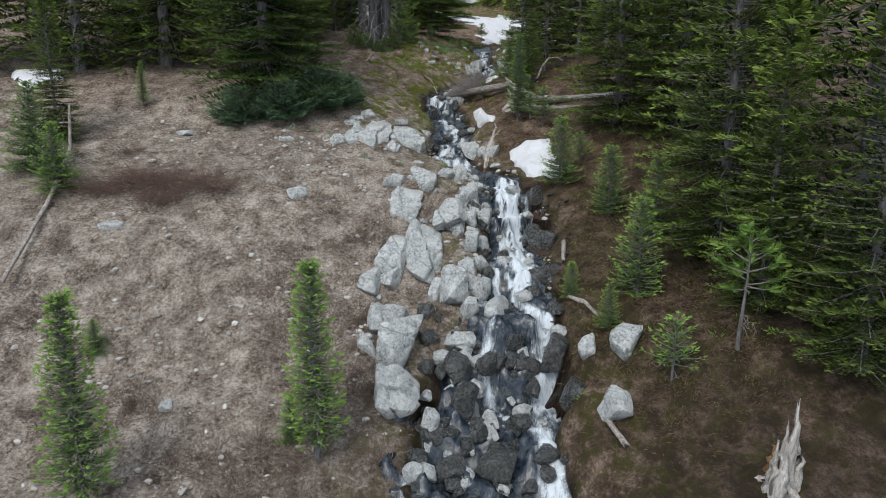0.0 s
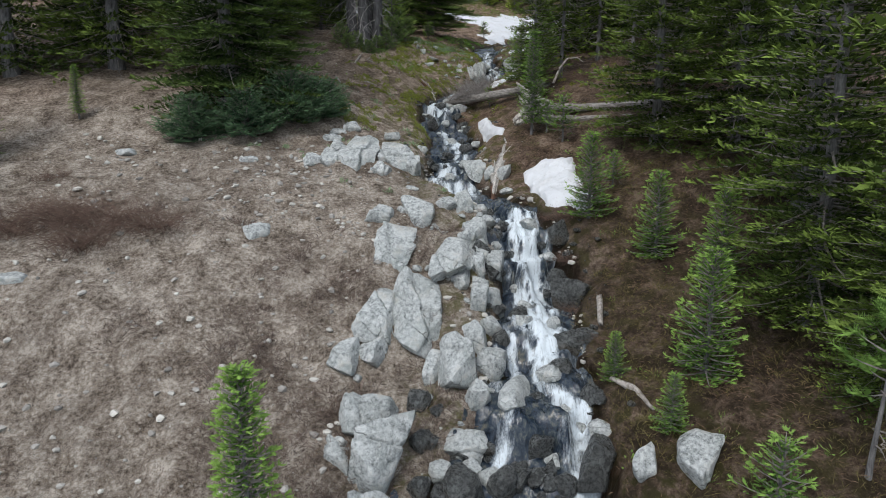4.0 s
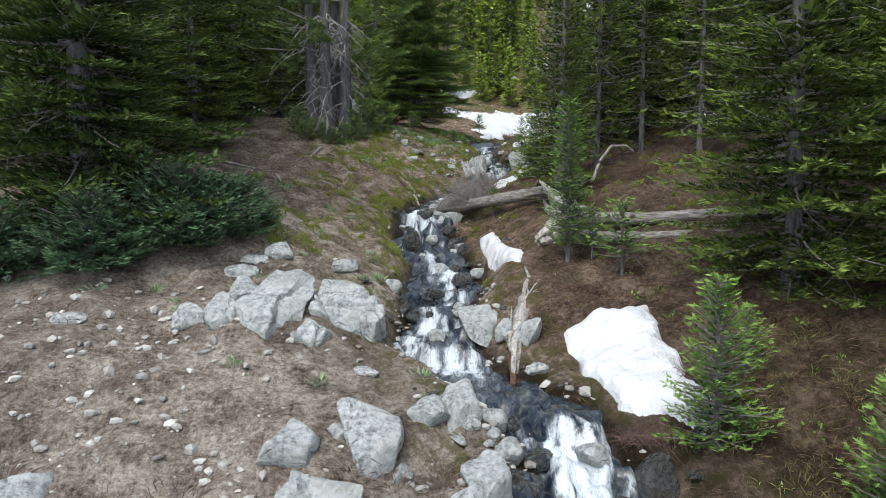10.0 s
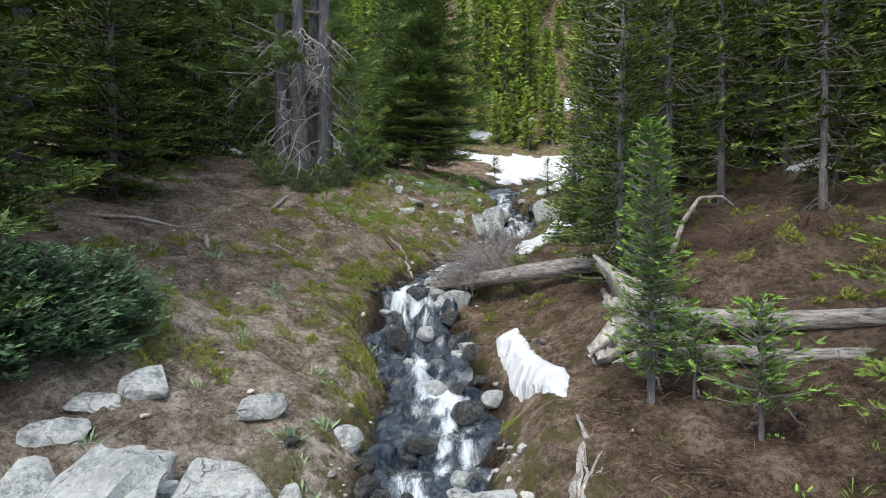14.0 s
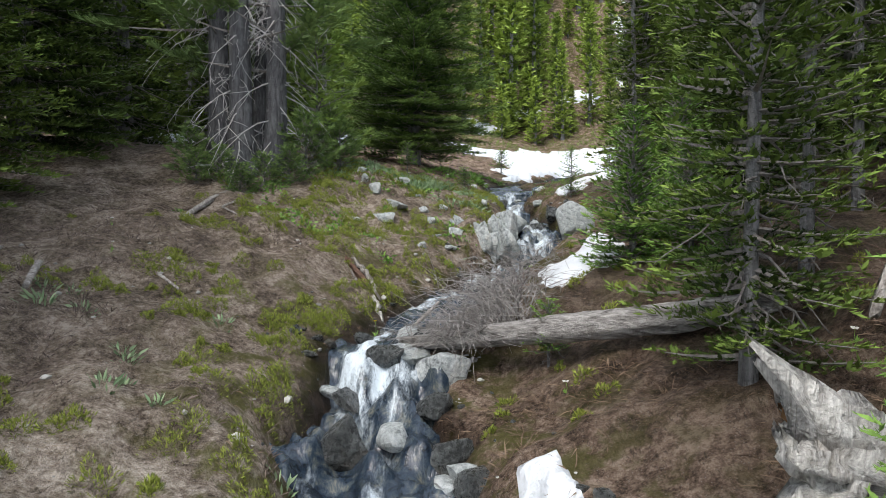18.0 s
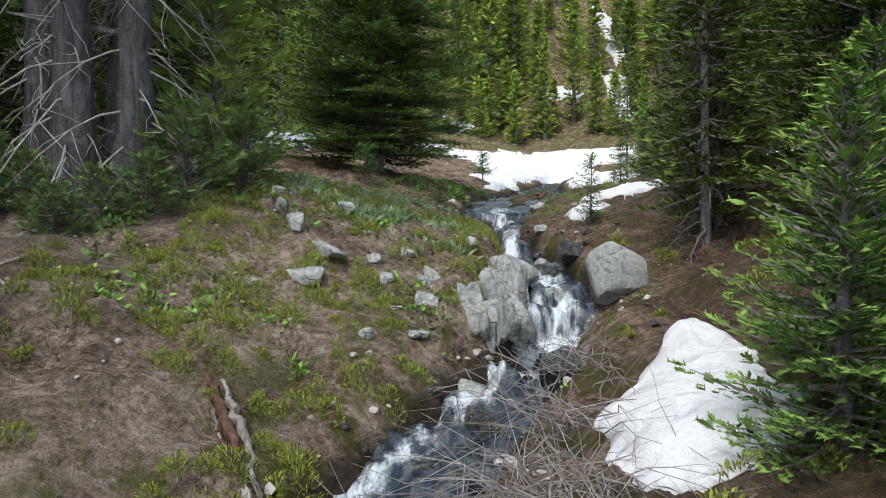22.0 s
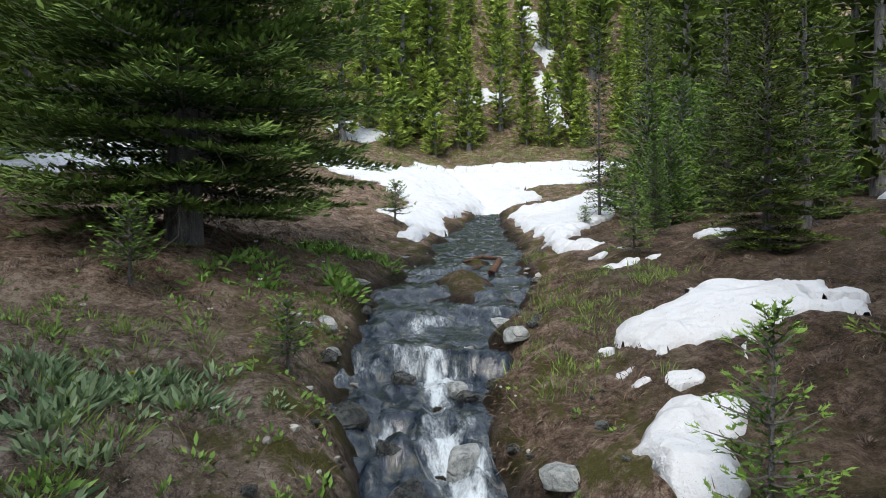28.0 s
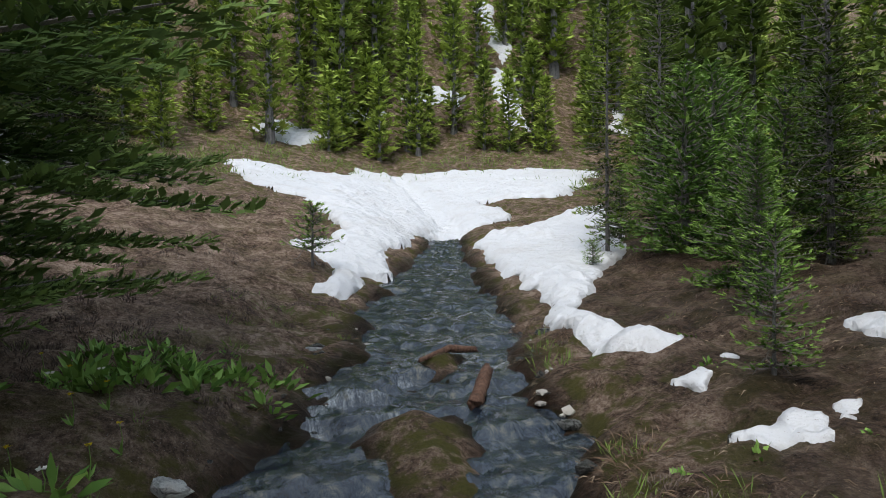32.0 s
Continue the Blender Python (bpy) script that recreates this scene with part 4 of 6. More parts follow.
# old pines that grow close together
PALE_LIMB = make_bark("bleached_limb", (0.28, 0.265, 0.255), (0.68, 0.66, 0.64))
pine = conifer("pine_tree", stand(-2.75, 28.75, 0, 1, 0.1), "old grey-barked pine with bare twisted lower branches", 21, 9, 2.1, 1.7, 9, 5, 0.17, 0.11, girth=0.2, droop=2, shape=0.4,
               needles=PINE_NEEDLES, bark=PINE_BARK, dead_wood=PALE_LIMB, dead=42, outer=0.6, wide=0.34, count=6, needle=0.8, leaf=0.05, fill=0.8)
for x, y, turn in ((-2.25, 28.9, 130), (-2.6, 29.6, 250), (-3.2, 29.0, 60)):
    copy_thing(pine, stand(x, y, turn, 0.95, 0.1))
pine_shrub = conifer("pine_sapling", stand(-1.75, 28.9, 0, 0.75, 0.1), "low bushy pine growth round the old trunks", 22, 1.3, 0.8, 0.05, 9, 6, 0.13, 0.1, girth=0.03, droop=12, shape=0.5, needles=PINE_NEEDLES, outer=0.45, dead=14, count=6, needle=0.8, leaf=0.06)
for x, y, turn, size in ((-2.9, 28.2, 50, 0.6), (-3.5, 28.6, 120, 0.75), (-2.2, 28.1, 220, 0.55), (-1.3, 29.5, 300, 0.8), (-1.6, 30.3, 20, 0.95), (-2.5, 27.9, 10, 0.5), (-3.2, 28.05, 80, 0.55), (-1.9, 28.4, 150, 0.6)):
    copy_thing(pine_shrub, stand(x, y, turn, size, 0.1))

# saplings
sap_a = conifer("fir_sapling", stand(2.7, 15.75, 0), YOUNG + " beside the snow patch", 31, 1.55, 0.46, 0.06, 16, 8, 0.07, 0.055, girth=0.028, droop=5, shape=0.6, needles=YOUNG_NEEDLES)
sap_b = conifer("fir_sapling", stand(2.15, 19.85, 0), "thin young fir with a pale stem above dry litter", 32, 2.35, 0.31, 0.3, 26, 10, 0.065, 0.052, girth=0.03, droop=-2, shape=0.55, needles=YOUNG_NEEDLES, dead=9)
sap_c = conifer("fir_sapling", stand(2.78, 19.2, 0), "small sparse fir sapling in brown litter", 33, 1.05, 0.42, 0.3, 8, 5, 0.085, 0.06, girth=0.02, droop=8, shape=0.5, needles=YOUNG_NEEDLES, dead=4)
young_d = conifer("young_fir", stand(2.45, 24.95, 0, 0.92), "young full fir behind the fallen log", 34, 1.75, 0.68, 0.05, 17, 8, 0.075, 0.056, girth=0.04, droop=0, shape=0.75, needles=YOUNG_NEEDLES)
sap_e = conifer("fir_sapling", stand(5.2, 37.95, 0, 0.62), "sparse young fir with a thin stem", 35, 1.7, 0.5, 0.15, 15, 5, 0.085, 0.065, girth=0.02, droop=0, shape=0.55, needles=YOUNG_NEEDLES, dead=5, fill=0.8)
for x, y, turn, size, src, label in [
    (3.6, 14.6, 40, 0.95, sap_a, YOUNG), (4.3, 13.6, 120, 1.0, sap_a, YOUNG), (3.3, 16.5, 30, 0.7, sap_c, YOUNG),
    (3.55, 12.0, 70, 1.15, sap_a, YOUNG), (2.82, 11.12, 200, 0.5, sap_a, "small fir seedling on the grassy bank"), (3.5, 9.75, 170, 0.95, sap_c, "sparse young fir on the grassy bank"), (2.4, 12.3, 30, 0.45, sap_a, "small fir seedling by the waterfall"),
    (-1.9, 9.35, 10, 1.3, sap_b, "slim young fir standing on the bare slope"), (-5.0, 8.5, 80, 1.35, sap_b, "slim young fir standing on the bare slope"), (-6.1, 11.35, 20, 0.4, young_d, "small bushy fir seedling on the bare slope"), (-8.3, 14.7, 70, 0.9, young_d, "young fir round the leaning dead tree"), (-9.1, 15.4, 160, 1.2, young_d, "young fir round the leaning dead tree"), (-2.35, 9.7, 30, 0.5, sap_a, "small fir shrub on the bare slope"),
    (-8.1, 19.0, 60, 0.5, sap_b, YOUNG), (2.5, 19.8, 160, 0.7, sap_c, "small sparse fir sapling in brown litter"), (1.42, 23.75, 40, 0.55, sap_c, "crooked little fir leaning over the log"),
    (2.85, 24.4, 60, 0.8, young_d, YOUNG), (3.3, 26.0, 140, 1.15, young_d, "young full fir beside old snow"), (2.75, 23.3, 250, 0.45, young_d, YOUNG), (3.1, 25.2, 20, 0.7, sap_a, YOUNG),
    (3.0, 31.75, 10, 0.95, sap_e, "thin sparse young fir between snow patches"), (-0.55, 35.6, 90, 0.75, sap_c, "small fir sapling with a pale stem"),
    (7.2, 40.9, 130, 1.2, young_d, "young fir at the snow's edge"), (7.9, 43.2, 30, 1.7, young_d, "young fir at the snow's edge"), (8.8, 42.2, 80, 1.5, young_d, "young fir at the snow's edge"), (9.6, 45.0, 150, 1.9, young_d, "young fir at the snow's edge"), (9.0, 39.4, 250, 1.3, young_d, "young fir on brown litter"), (10.6, 43.4, 10, 1.8, young_d, "young fir on brown litter"), (11.4, 47.0, 70, 2.0, young_d, "young fir at the snow's edge"), (8.3, 46.0, 40, 0.9, young_d, "young fir at the snow's edge"), (6.6, 43.6, 60, 0.45, sap_c, "tiny fir seedling poking through snow"),
    (2.5, 44.3, 200, 0.9, sap_c, "thin fir sapling beside the snow field"), (5.6, 33.0, 15, 1.1, sap_a, YOUNG), (0.9, 34.3, 0, 0.55, sap_c, "ragged little sapling on the bank"), (6.2, 39.4, 300, 0.7, sap_b, YOUNG),
    
]:
    copy_thing(src, stand(x, y, turn, size))["label"] = label

GREEN_PINE = make_needles("green_pine_needles", (0.12, 0.21, 0.05), (0.46, 0.6, 0.16))
conifer("young_pine", stand(-1.8, 30.1, 0), "young green pine with long needle tufts beside the old trunk", 83, 2.3, 0.95, 0.25, 9, 6, 0.17, 0.16, girth=0.03, droop=6, shape=0.28, needles=GREEN_PINE, outer=0.5, dead=26, dead_wood=LIMB, count=6, needle=0.9, leaf=0.05)
skirt = conifer("young_fir", stand(-3.45, 19.5, 0), "low spreading bluish fir growth against the large fir", 37, 1.15, 1.15, 0.04, 12, 10, 0.1, 0.07, girth=0.04, droop=8, shape=0.6, needles=make_needles("bluish_needles", (0.036, 0.078, 0.046), (0.22, 0.35, 0.18)), wide=0.6, count=3, leaf=0.06, dead=8)
for x, y, turn, size in ((-4.3, 18.7, 60, 0.85), (-3.0, 19.9, 130, 0.75), (-5.4, 18.5, 220, 0.8), (-2.75, 20.4, 300, 0.6)):
    copy_thing(skirt, stand(x, y, turn, size))

# ---- the forest on the far slope ----
FAR = "distant slender fir on the forested slope"
rng = np.random.default_rng(77)
far_kinds = [
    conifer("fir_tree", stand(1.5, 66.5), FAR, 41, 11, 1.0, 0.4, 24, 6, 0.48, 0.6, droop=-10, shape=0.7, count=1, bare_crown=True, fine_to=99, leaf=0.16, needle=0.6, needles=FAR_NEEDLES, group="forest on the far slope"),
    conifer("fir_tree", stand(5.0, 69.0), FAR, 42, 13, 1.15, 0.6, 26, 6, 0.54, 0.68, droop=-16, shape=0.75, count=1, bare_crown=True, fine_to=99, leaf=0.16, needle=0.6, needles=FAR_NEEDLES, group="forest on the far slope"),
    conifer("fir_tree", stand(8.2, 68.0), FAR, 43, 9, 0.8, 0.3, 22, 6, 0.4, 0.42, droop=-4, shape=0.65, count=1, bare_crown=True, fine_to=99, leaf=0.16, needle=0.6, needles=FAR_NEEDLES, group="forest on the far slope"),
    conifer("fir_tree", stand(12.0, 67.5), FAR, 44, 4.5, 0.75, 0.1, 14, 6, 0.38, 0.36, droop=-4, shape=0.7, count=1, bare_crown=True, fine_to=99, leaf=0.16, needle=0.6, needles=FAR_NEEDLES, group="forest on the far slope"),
    conifer("fir_tree", stand(-10.5, 40.0), "dark fir standing deep in the forest", 45, 11, 1.35, 0.2, 20, 6, 0.5, 0.58, droop=-14, shape=0.7, count=1, fine_to=99, leaf=0.16, needle=0.6, group="forest on the far slope"),
]
done = []
tries = 0
while len(done) < 290 and tries < 9000:
    tries += 1
    y = 63 + 42 * rng.random() ** 1.7
    x = rng.uniform(-19, 36)
    if tries % 5 == 0:
        x, y = rng.choice([rng.uniform(-17, -6), rng.uniform(12, 24)]), rng.uniform(36, 62)
    if y < 66.5 and 0.0 - (y - 46) * 0.1 < x < 11.5 + (y - 50) * 0.45:
        continue
    if abs(x - (16.0 + (y - 66) * 0.17)) < 0.9 and y > 66:
        continue
    if abs(x - 1.5 - (y - 66) * 0.05) < 1.0 and 62 < y < 72:
        continue
    if any((x - a) ** 2 + (y - b) ** 2 < (0.75 + 0.007 * y) ** 2 for a, b in done):
        continue
    done.append((x, y))
    kind_no = rng.choice(4, p=[0.36, 0.27, 0.22, 0.15] if y > 71 else [0.15, 0.05, 0.3, 0.5])
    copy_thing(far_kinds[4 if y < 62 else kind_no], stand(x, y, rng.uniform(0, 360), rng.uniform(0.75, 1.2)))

# ---- snow ----
snow_patch("snow_patch", [(1.78, 18.2), (2.1, 18.35), (2.5, 18.25), (2.82, 18.25), (2.84, 17.3), (2.8, 16.6), (2.88, 16.0), (2.66, 15.8), (2.05, 16.5), (1.84, 17.2)], 0.15, "thick white snow patch melting on the bank", 1, 0.05, 0.06)
snow_patch("snow_patch", [(1.0, 22.3), (1.28, 22.25), (1.45, 21.3), (1.62, 20.8), (1.5, 20.1), (1.3, 20.5), (1.1, 21.4)], 0.12, "small narrow snow patch beside the stream", 2, 0.04, 0.025)
snow_patch("snow_patch", [(2.5, 27.2), (2.65, 26.8), (2.6, 26.2), (2.45, 25.5), (2.27, 25.1), (1.95, 24.85), (1.6, 25.1), (1.57, 25.9), (2.0, 26.35)], 0.09, "dirty snow patch under young firs", 3, 0.03, 0.1)
snow_patch("snow_patch", [(3.46, 34.6), (3.85, 34.95), (4.3, 35.25), (4.8, 35.1), (5.6, 34.7), (5.3, 34.0), (4.45, 33.75), (3.95, 33.5), (3.88, 33.8), (3.5, 33.95), (3.6, 34.2)], 0.12, "long snow patch on brown litter", 4, 0.04, 0.24)
snow_patch("snow_patch", [(2.7, 32.6), (3.2, 33.05), (3.5, 33.05), (3.55, 32.7), (3.2, 32.5), (3.1, 32.2), (2.9, 31.9), (2.8, 32.1)], 0.085, "small snow patch beside the stream", 5, 0.03, 0.08)
snow_patch("snow_field", [(0.0, 60.8), (2.6, 61.3), (4.9, 62.6), (5.0, 65.0), (10.2, 64.4), (15.0, 62.6), (12.8, 57.2), (10.8, 55.0), (8.6, 56.6), (8.2, 52.0), (5.3, 49.8), (4.2, 47.6), (3.2, 43.2), (2.5, 43.1), (2.9, 44.2), (2.3, 46.0), (3.1, 46.8), (2.9, 51.0), (1.4, 54.5)], 0.16, "broad white snow field bridging the stream", 6, 0.1, 0.25)
snow_patch("snow_field", [(6.1, 48.4), (8.45, 50.1), (11.2, 52.6), (9.1, 47.4), (7.7, 44.7), (6.7, 43.6), (5.85, 42.0), (5.4, 41.5), (5.15, 40.8), (5.15, 39.6), (5.25, 39.1), (4.9, 38.85), (4.7, 39.4), (4.66, 40.4), (5.3, 42.1), (5.5, 44.3), (5.7, 45.6)], 0.12, "tongue of old snow along the stream bank", 7, 0.06, 0.08)
snow_patch("snow_patch", [(4.7, 38.4), (5.0, 38.5), (5.0, 38.3), (4.78, 38.05)], 0.035, "scrap of melting snow", 8, 0.025, 0.08)
snow_patch("snow_patch", [(4.55, 37.5), (4.95, 37.4), (4.78, 37.05), (4.6, 37.15)], 0.035, "scrap of melting snow", 9, 0.025, 0.1)
snow_patch("snow_patch", [(6.5, 38.8), (7.1, 38.5), (6.7, 37.9), (6.3, 37.8)], 0.08, "scrap of melting snow", 10, 0.04, 0.05)
for q, (x, y, a) in enumerate([(5.3, 38.5, 0.1), (5.2, 37.32, 0.09), (3.25, 33.68, 0.1), (3.29, 33.52, 0.07), (3.52, 33.36, 0.17), (3.26, 34.15, 0.09), (5.05, 37.2, 0.05)]):
    snow_patch("snow_patch", [(x + a * np.cos(i * 1.05), y + 0.6 * a * np.sin(i * 1.05)) for i in range(6)], 0.03, "scrap of melting snow", 50 + q, 0.02, 0.05)
snow_patch("snow_patch", [(0.5, 67.6), (2.1, 70.2), (4.5, 68.6), (3.1, 66.8)], 0.25, "snow beside the upper stream", 11, 0.15, 0.3)
snow_patch("snow_patch", [(-13.6, 62.4), (-9.3, 63.9), (-4.5, 59.5), (-3.6, 47.3), (-6.5, 45.5)], 0.3, "old snow lying under the firs", 12, 0.2, 0.6)
snow_patch("snow_patch", [(19.5, 70.0), (21.8, 71.5), (20.8, 68.6)], 0.25, "old snow on the forested slope", 13, 0.15, 0.3)
snow_patch("snow_patch", [(14.0, 50.0), (16.2, 54.5), (19.5, 56.0), (18.0, 50.0)], 0.25, "old snow lying in the forest", 14, 0.15, 0.5)
for q, (x, y, a, b) in enumerate([(-7.5, 36.0, 1.6, 1.0), (11.8, 40.5, 1.2, 0.8), (9.0, 28.0, 1.4, 0.8), (12.5, 62.0, 3.0, 1.5), (-11.6, 20.5, 0.8, 0.7), (14.9, 72.0, 0.8, 2.4), (15.6, 78.0, 0.7, 3.5), (16.8, 86.0, 0.8, 4.0), (6.0, 71.5, 2.0, 0.6), (10.5, 72.5, 1.8, 0.6), (18.0, 94.0, 0.9, 4.0)]):
    ring = [(x + a * np.cos(i * 0.785), y + b * np.sin(i * 0.785)) for i in range(8)]
    snow_patch("snow_patch", ring, 0.22, "old snow lying in the forest", 20 + q, 0.15, 0.4)

# ---- rocks ----
GREY, WET = "pale grey broken rock bedded in the soil", "dark wet rock in the stream"
rocks = [
    # x, y, width, depth, height, turn, tilt
    (-0.93, 13.53, 0.62, 1.52, 0.42, -10, 29), (-0.39, 13.54, 0.74, 1.72, 0.46, -6, 29), (-1.38, 12.75, 0.4, 0.58, 0.34, -24, 30), (-1.02, 12.82, 0.38, 0.55, 0.34, -14, 28), (-0.76, 14.9, 0.68, 1.2, 0.4, -11, 25), (0.19, 14.72, 0.72, 1.38, 0.48, -10, 25),
    (-0.4, 15.8, 0.58, 0.78, 0.32, 5, 20), (-1.1, 15.65, 0.5, 0.72, 0.32, 0, 22), (0.52, 13.21, 0.35, 0.68, 0.5, 0, 33), (0.22, 12.65, 0.55, 0.9, 0.6, -7, 29), (-0.12, 12.68, 0.24, 0.56, 0.36, -15, 29), (0.74, 12.9, 0.4, 0.5, 0.55, -2, 14),
    (0.29, 11.72, 0.58, 0.5, 0.5, -8, 20), (0.39, 10.5, 0.58, 1.0, 0.6, 1, 30), (-0.21, 10.08, 0.26, 0.6, 0.45, 1, 28), (2.95, 10.63, 0.54, 0.72, 0.5, -16, 23), (2.44, 10.76, 0.33, 0.42, 0.4, -12, 25), (2.6, 9.5, 0.5, 0.5, 0.4, 0, 20),
    (0.61, 15.43, 0.42, 0.62, 0.44, -3, 20), (0.68, 14.98, 0.24, 0.48, 0.4, -3, 25), (0.98, 15.55, 0.3, 0.32, 0.34, -4, 15), (0.88, 14.85, 0.36, 0.5, 0.5, -4, 20), (0.6, 13.95, 0.28, 0.7, 0.5, -3, 28), (0.84, 14.2, 0.32, 0.46, 0.45, -4, 20), (0.32, 14.3, 0.34, 0.6, 0.4, -2, 27), (0.62, 14.5, 0.26, 0.4, 0.45, 20, 10), (0.78, 13.6, 0.32, 0.34, 0.44, 12, 8), (0.45, 15.1, 0.3, 0.36, 0.4, 30, 16), (0.86, 15.95, 0.28, 0.34, 0.36, -5, 14),
    (0.42, 16.45, 0.5, 0.55, 0.3, 20, 8), (0.1, 16.25, 0.36, 0.36, 0.26, 60, 8), (0.75, 16.5, 0.3, 0.35, 0.26, -20, 5), (-0.58, 17.05, 0.24, 0.16, 0.14, 0, 0),
    (-2.45, 19.05, 0.4, 0.3, 0.2, 26, 18), (-2.1, 19.7, 0.34, 0.36, 0.2, 30, 18), (-2.4, 19.5, 0.36, 0.28, 0.2, 23, 18), (-1.18, 19.9, 0.38, 0.34, 0.2, 13, 18), (0.82, 19.1, 0.66, 0.9, 0.5, -4, 12), (1.36, 18.35, 0.26, 0.4, 0.46, 10, 10), (1.1, 18.55, 0.24, 0.3, 0.4, -30, 10), (1.37, 17.65, 0.24, 0.18, 0.16, 0, 0), (-0.47, 20.12, 0.26, 0.3, 0.26, 7, 10),
    (-0.62, 28.75, 0.16, 0.34, 0.34, 17, 20), (-0.3, 28.45, 0.26, 0.6, 0.3, 23, 26), (-0.4, 28.0, 0.28, 0.26, 0.24, 20, 20), (-0.25, 29.4, 0.18, 0.3, 0.22, 19, 18), (0.28, 28.28, 0.13, 0.2, 0.2, 8, 20), (0.45, 28.85, 0.13, 0.2, 0.2, 5, 16), (0.17, 28.52, 0.16, 0.2, 0.2, 18, 20), (1.12, 29.45, 0.12, 0.3, 0.24, -1, 10), (-0.82, 29.0, 0.1, 0.3, 0.3, 21, 10),
    (0.36, 27.85, 0.16, 0.1, 0.1, 0, 0), (0.58, 27.5, 0.17, 0.12, 0.11, 20, 0), (0.18, 27.3, 0.12, 0.12, 0.15, 0, 0), (0.98, 27.5, 0.26, 0.22, 0.36, 0, 30), (-0.8, 27.75, 0.16, 0.14, 0.14, 0, 0), (-0.9, 29.25, 0.14, 0.14, 0.15, 0, 0), (0.0, 30.0, 0.13, 0.13, 0.17, 0, 0), (0.62, 28.4, 0.12, 0.16, 0.14, 40, 15), (0.05, 29.0, 0.1, 0.12, 0.1, 10, 10),
    (1.5, 32.6, 0.3, 0.5, 0.34, 20, 10), (1.62, 32.1, 0.26, 0.3, 0.36, 5, 10), (2.5, 32.85, 0.22, 0.26, 0.3, 10, 10), (2.52, 35.4, 0.22, 0.6, 0.5, -13, 15), (2.9, 35.85, 0.26, 0.24, 0.2, -15, 14), (2.84, 35.2, 0.22, 0.3, 0.26, -19, 6), (1.14, 35.6, 0.2, 0.28, 0.24, 0, 8), (0.98, 35.3, 0.14, 0.14, 0.09, 0, 0), (0.88, 35.6, 0.12, 0.12, 0.1, 0, 0), (1.2, 35.2, 0.12, 0.14, 0.12, 50, 0),
    (1.5, 37.75, 0.25, 0.2, 0.17, 10, 0), (2.38, 40.7, 0.18, 0.14, 0.12, 0, 0), (-3.22, 15.12, 0.46, 0.38, 0.2, 24, 23), (-6.75, 13.75, 0.45, 0.35, 0.2, 0, 15), (-4.5, 10.2, 0.22, 0.2, 0.2, 20, 0), (-6.6, 17.8, 0.4, 0.3, 0.24, 0, 10), (-3.9, 17.35, 0.34, 0.24, 0.18, 0, 0), (-0.1, 31.2, 0.2, 0.2, 0.14, 0, 0),
]
for q, (x, y, a, b, c, turn, tilt) in enumerate(rocks):
    large = max(a, b) > 0.9
    c = c * 0.62 if y > 27 else c
    boulder("rock", rest(x, y, c, turn, 0.42 if y < 27 else 0.5, tilt if y < 27 else tilt * 0.5), GREY if max(a, b) < 0.6 else "large pale grey rock, cracked and lichened, bedded in the slope", 100 + q, a * 1.18, b * 1.14, c * 1.1, level=5 if large else 4 if max(a, b) > 0.45 else 3, facets=6 + q % 7, cracks=2 if large else 1 if max(a, b) > 0.5 else 0)
rng = np.random.default_rng(9)
for q in range(34):
    y = rng.uniform(11.8, 16.6)
    x = np.interp(y, [11.8, 13.5, 16.6], [-0.3, 0.15, 0.3]) + rng.normal() * 0.55
    if x > float(lookup(MID, y)) - 0.45:
        continue
    c = rng.uniform(0.08, 0.2)
    boulder("rock", rest(x, y, c * 0.8, rng.uniform(0, 360), 0.36, 25), GREY, 600 + q, c * rng.uniform(0.9, 1.5), c, c * 0.8, level=2, facets=7)
tall = thing("boulder", pose(-0.88, 11.0, ground_at(-0.88, 11.0) + 0.12, 30, 0, 3), "tall pale grey boulder split by cracks beside the cascade", "rock")
for q, (x, y, z, a, b, c) in enumerate([(0.06, -0.74, -0.05, 0.9, 0.95, 0.82), (0.0, 0.12, 0.0, 1.04, 1.15, 0.84), (-0.05, 0.78, -0.06, 0.86, 0.6, 0.7), (-0.46, 0.35, -0.1, 0.36, 0.85, 0.66)]):
    boulder("block", pose(x, y, z, 3 * q - 4, 3 * q - 4, 4 * q - 8), "", 281 + q, a, b, c, parent=tall, facets=6, level=5, cracks=2)
boulder("boulder", pose(0.54, 23.95, 2.72, 8, 6, 20), "rounded grey boulder beside the log in the stream", 202, 0.46, 0.46, 0.5, facets=20, level=4, block=3.0)
boulder("rock", pose(0.2, 24.2, 2.82, 4, -8, 10), "flat grey rock covered with litter in the stream", 203, 0.62, 0.6, 0.26, facets=14)
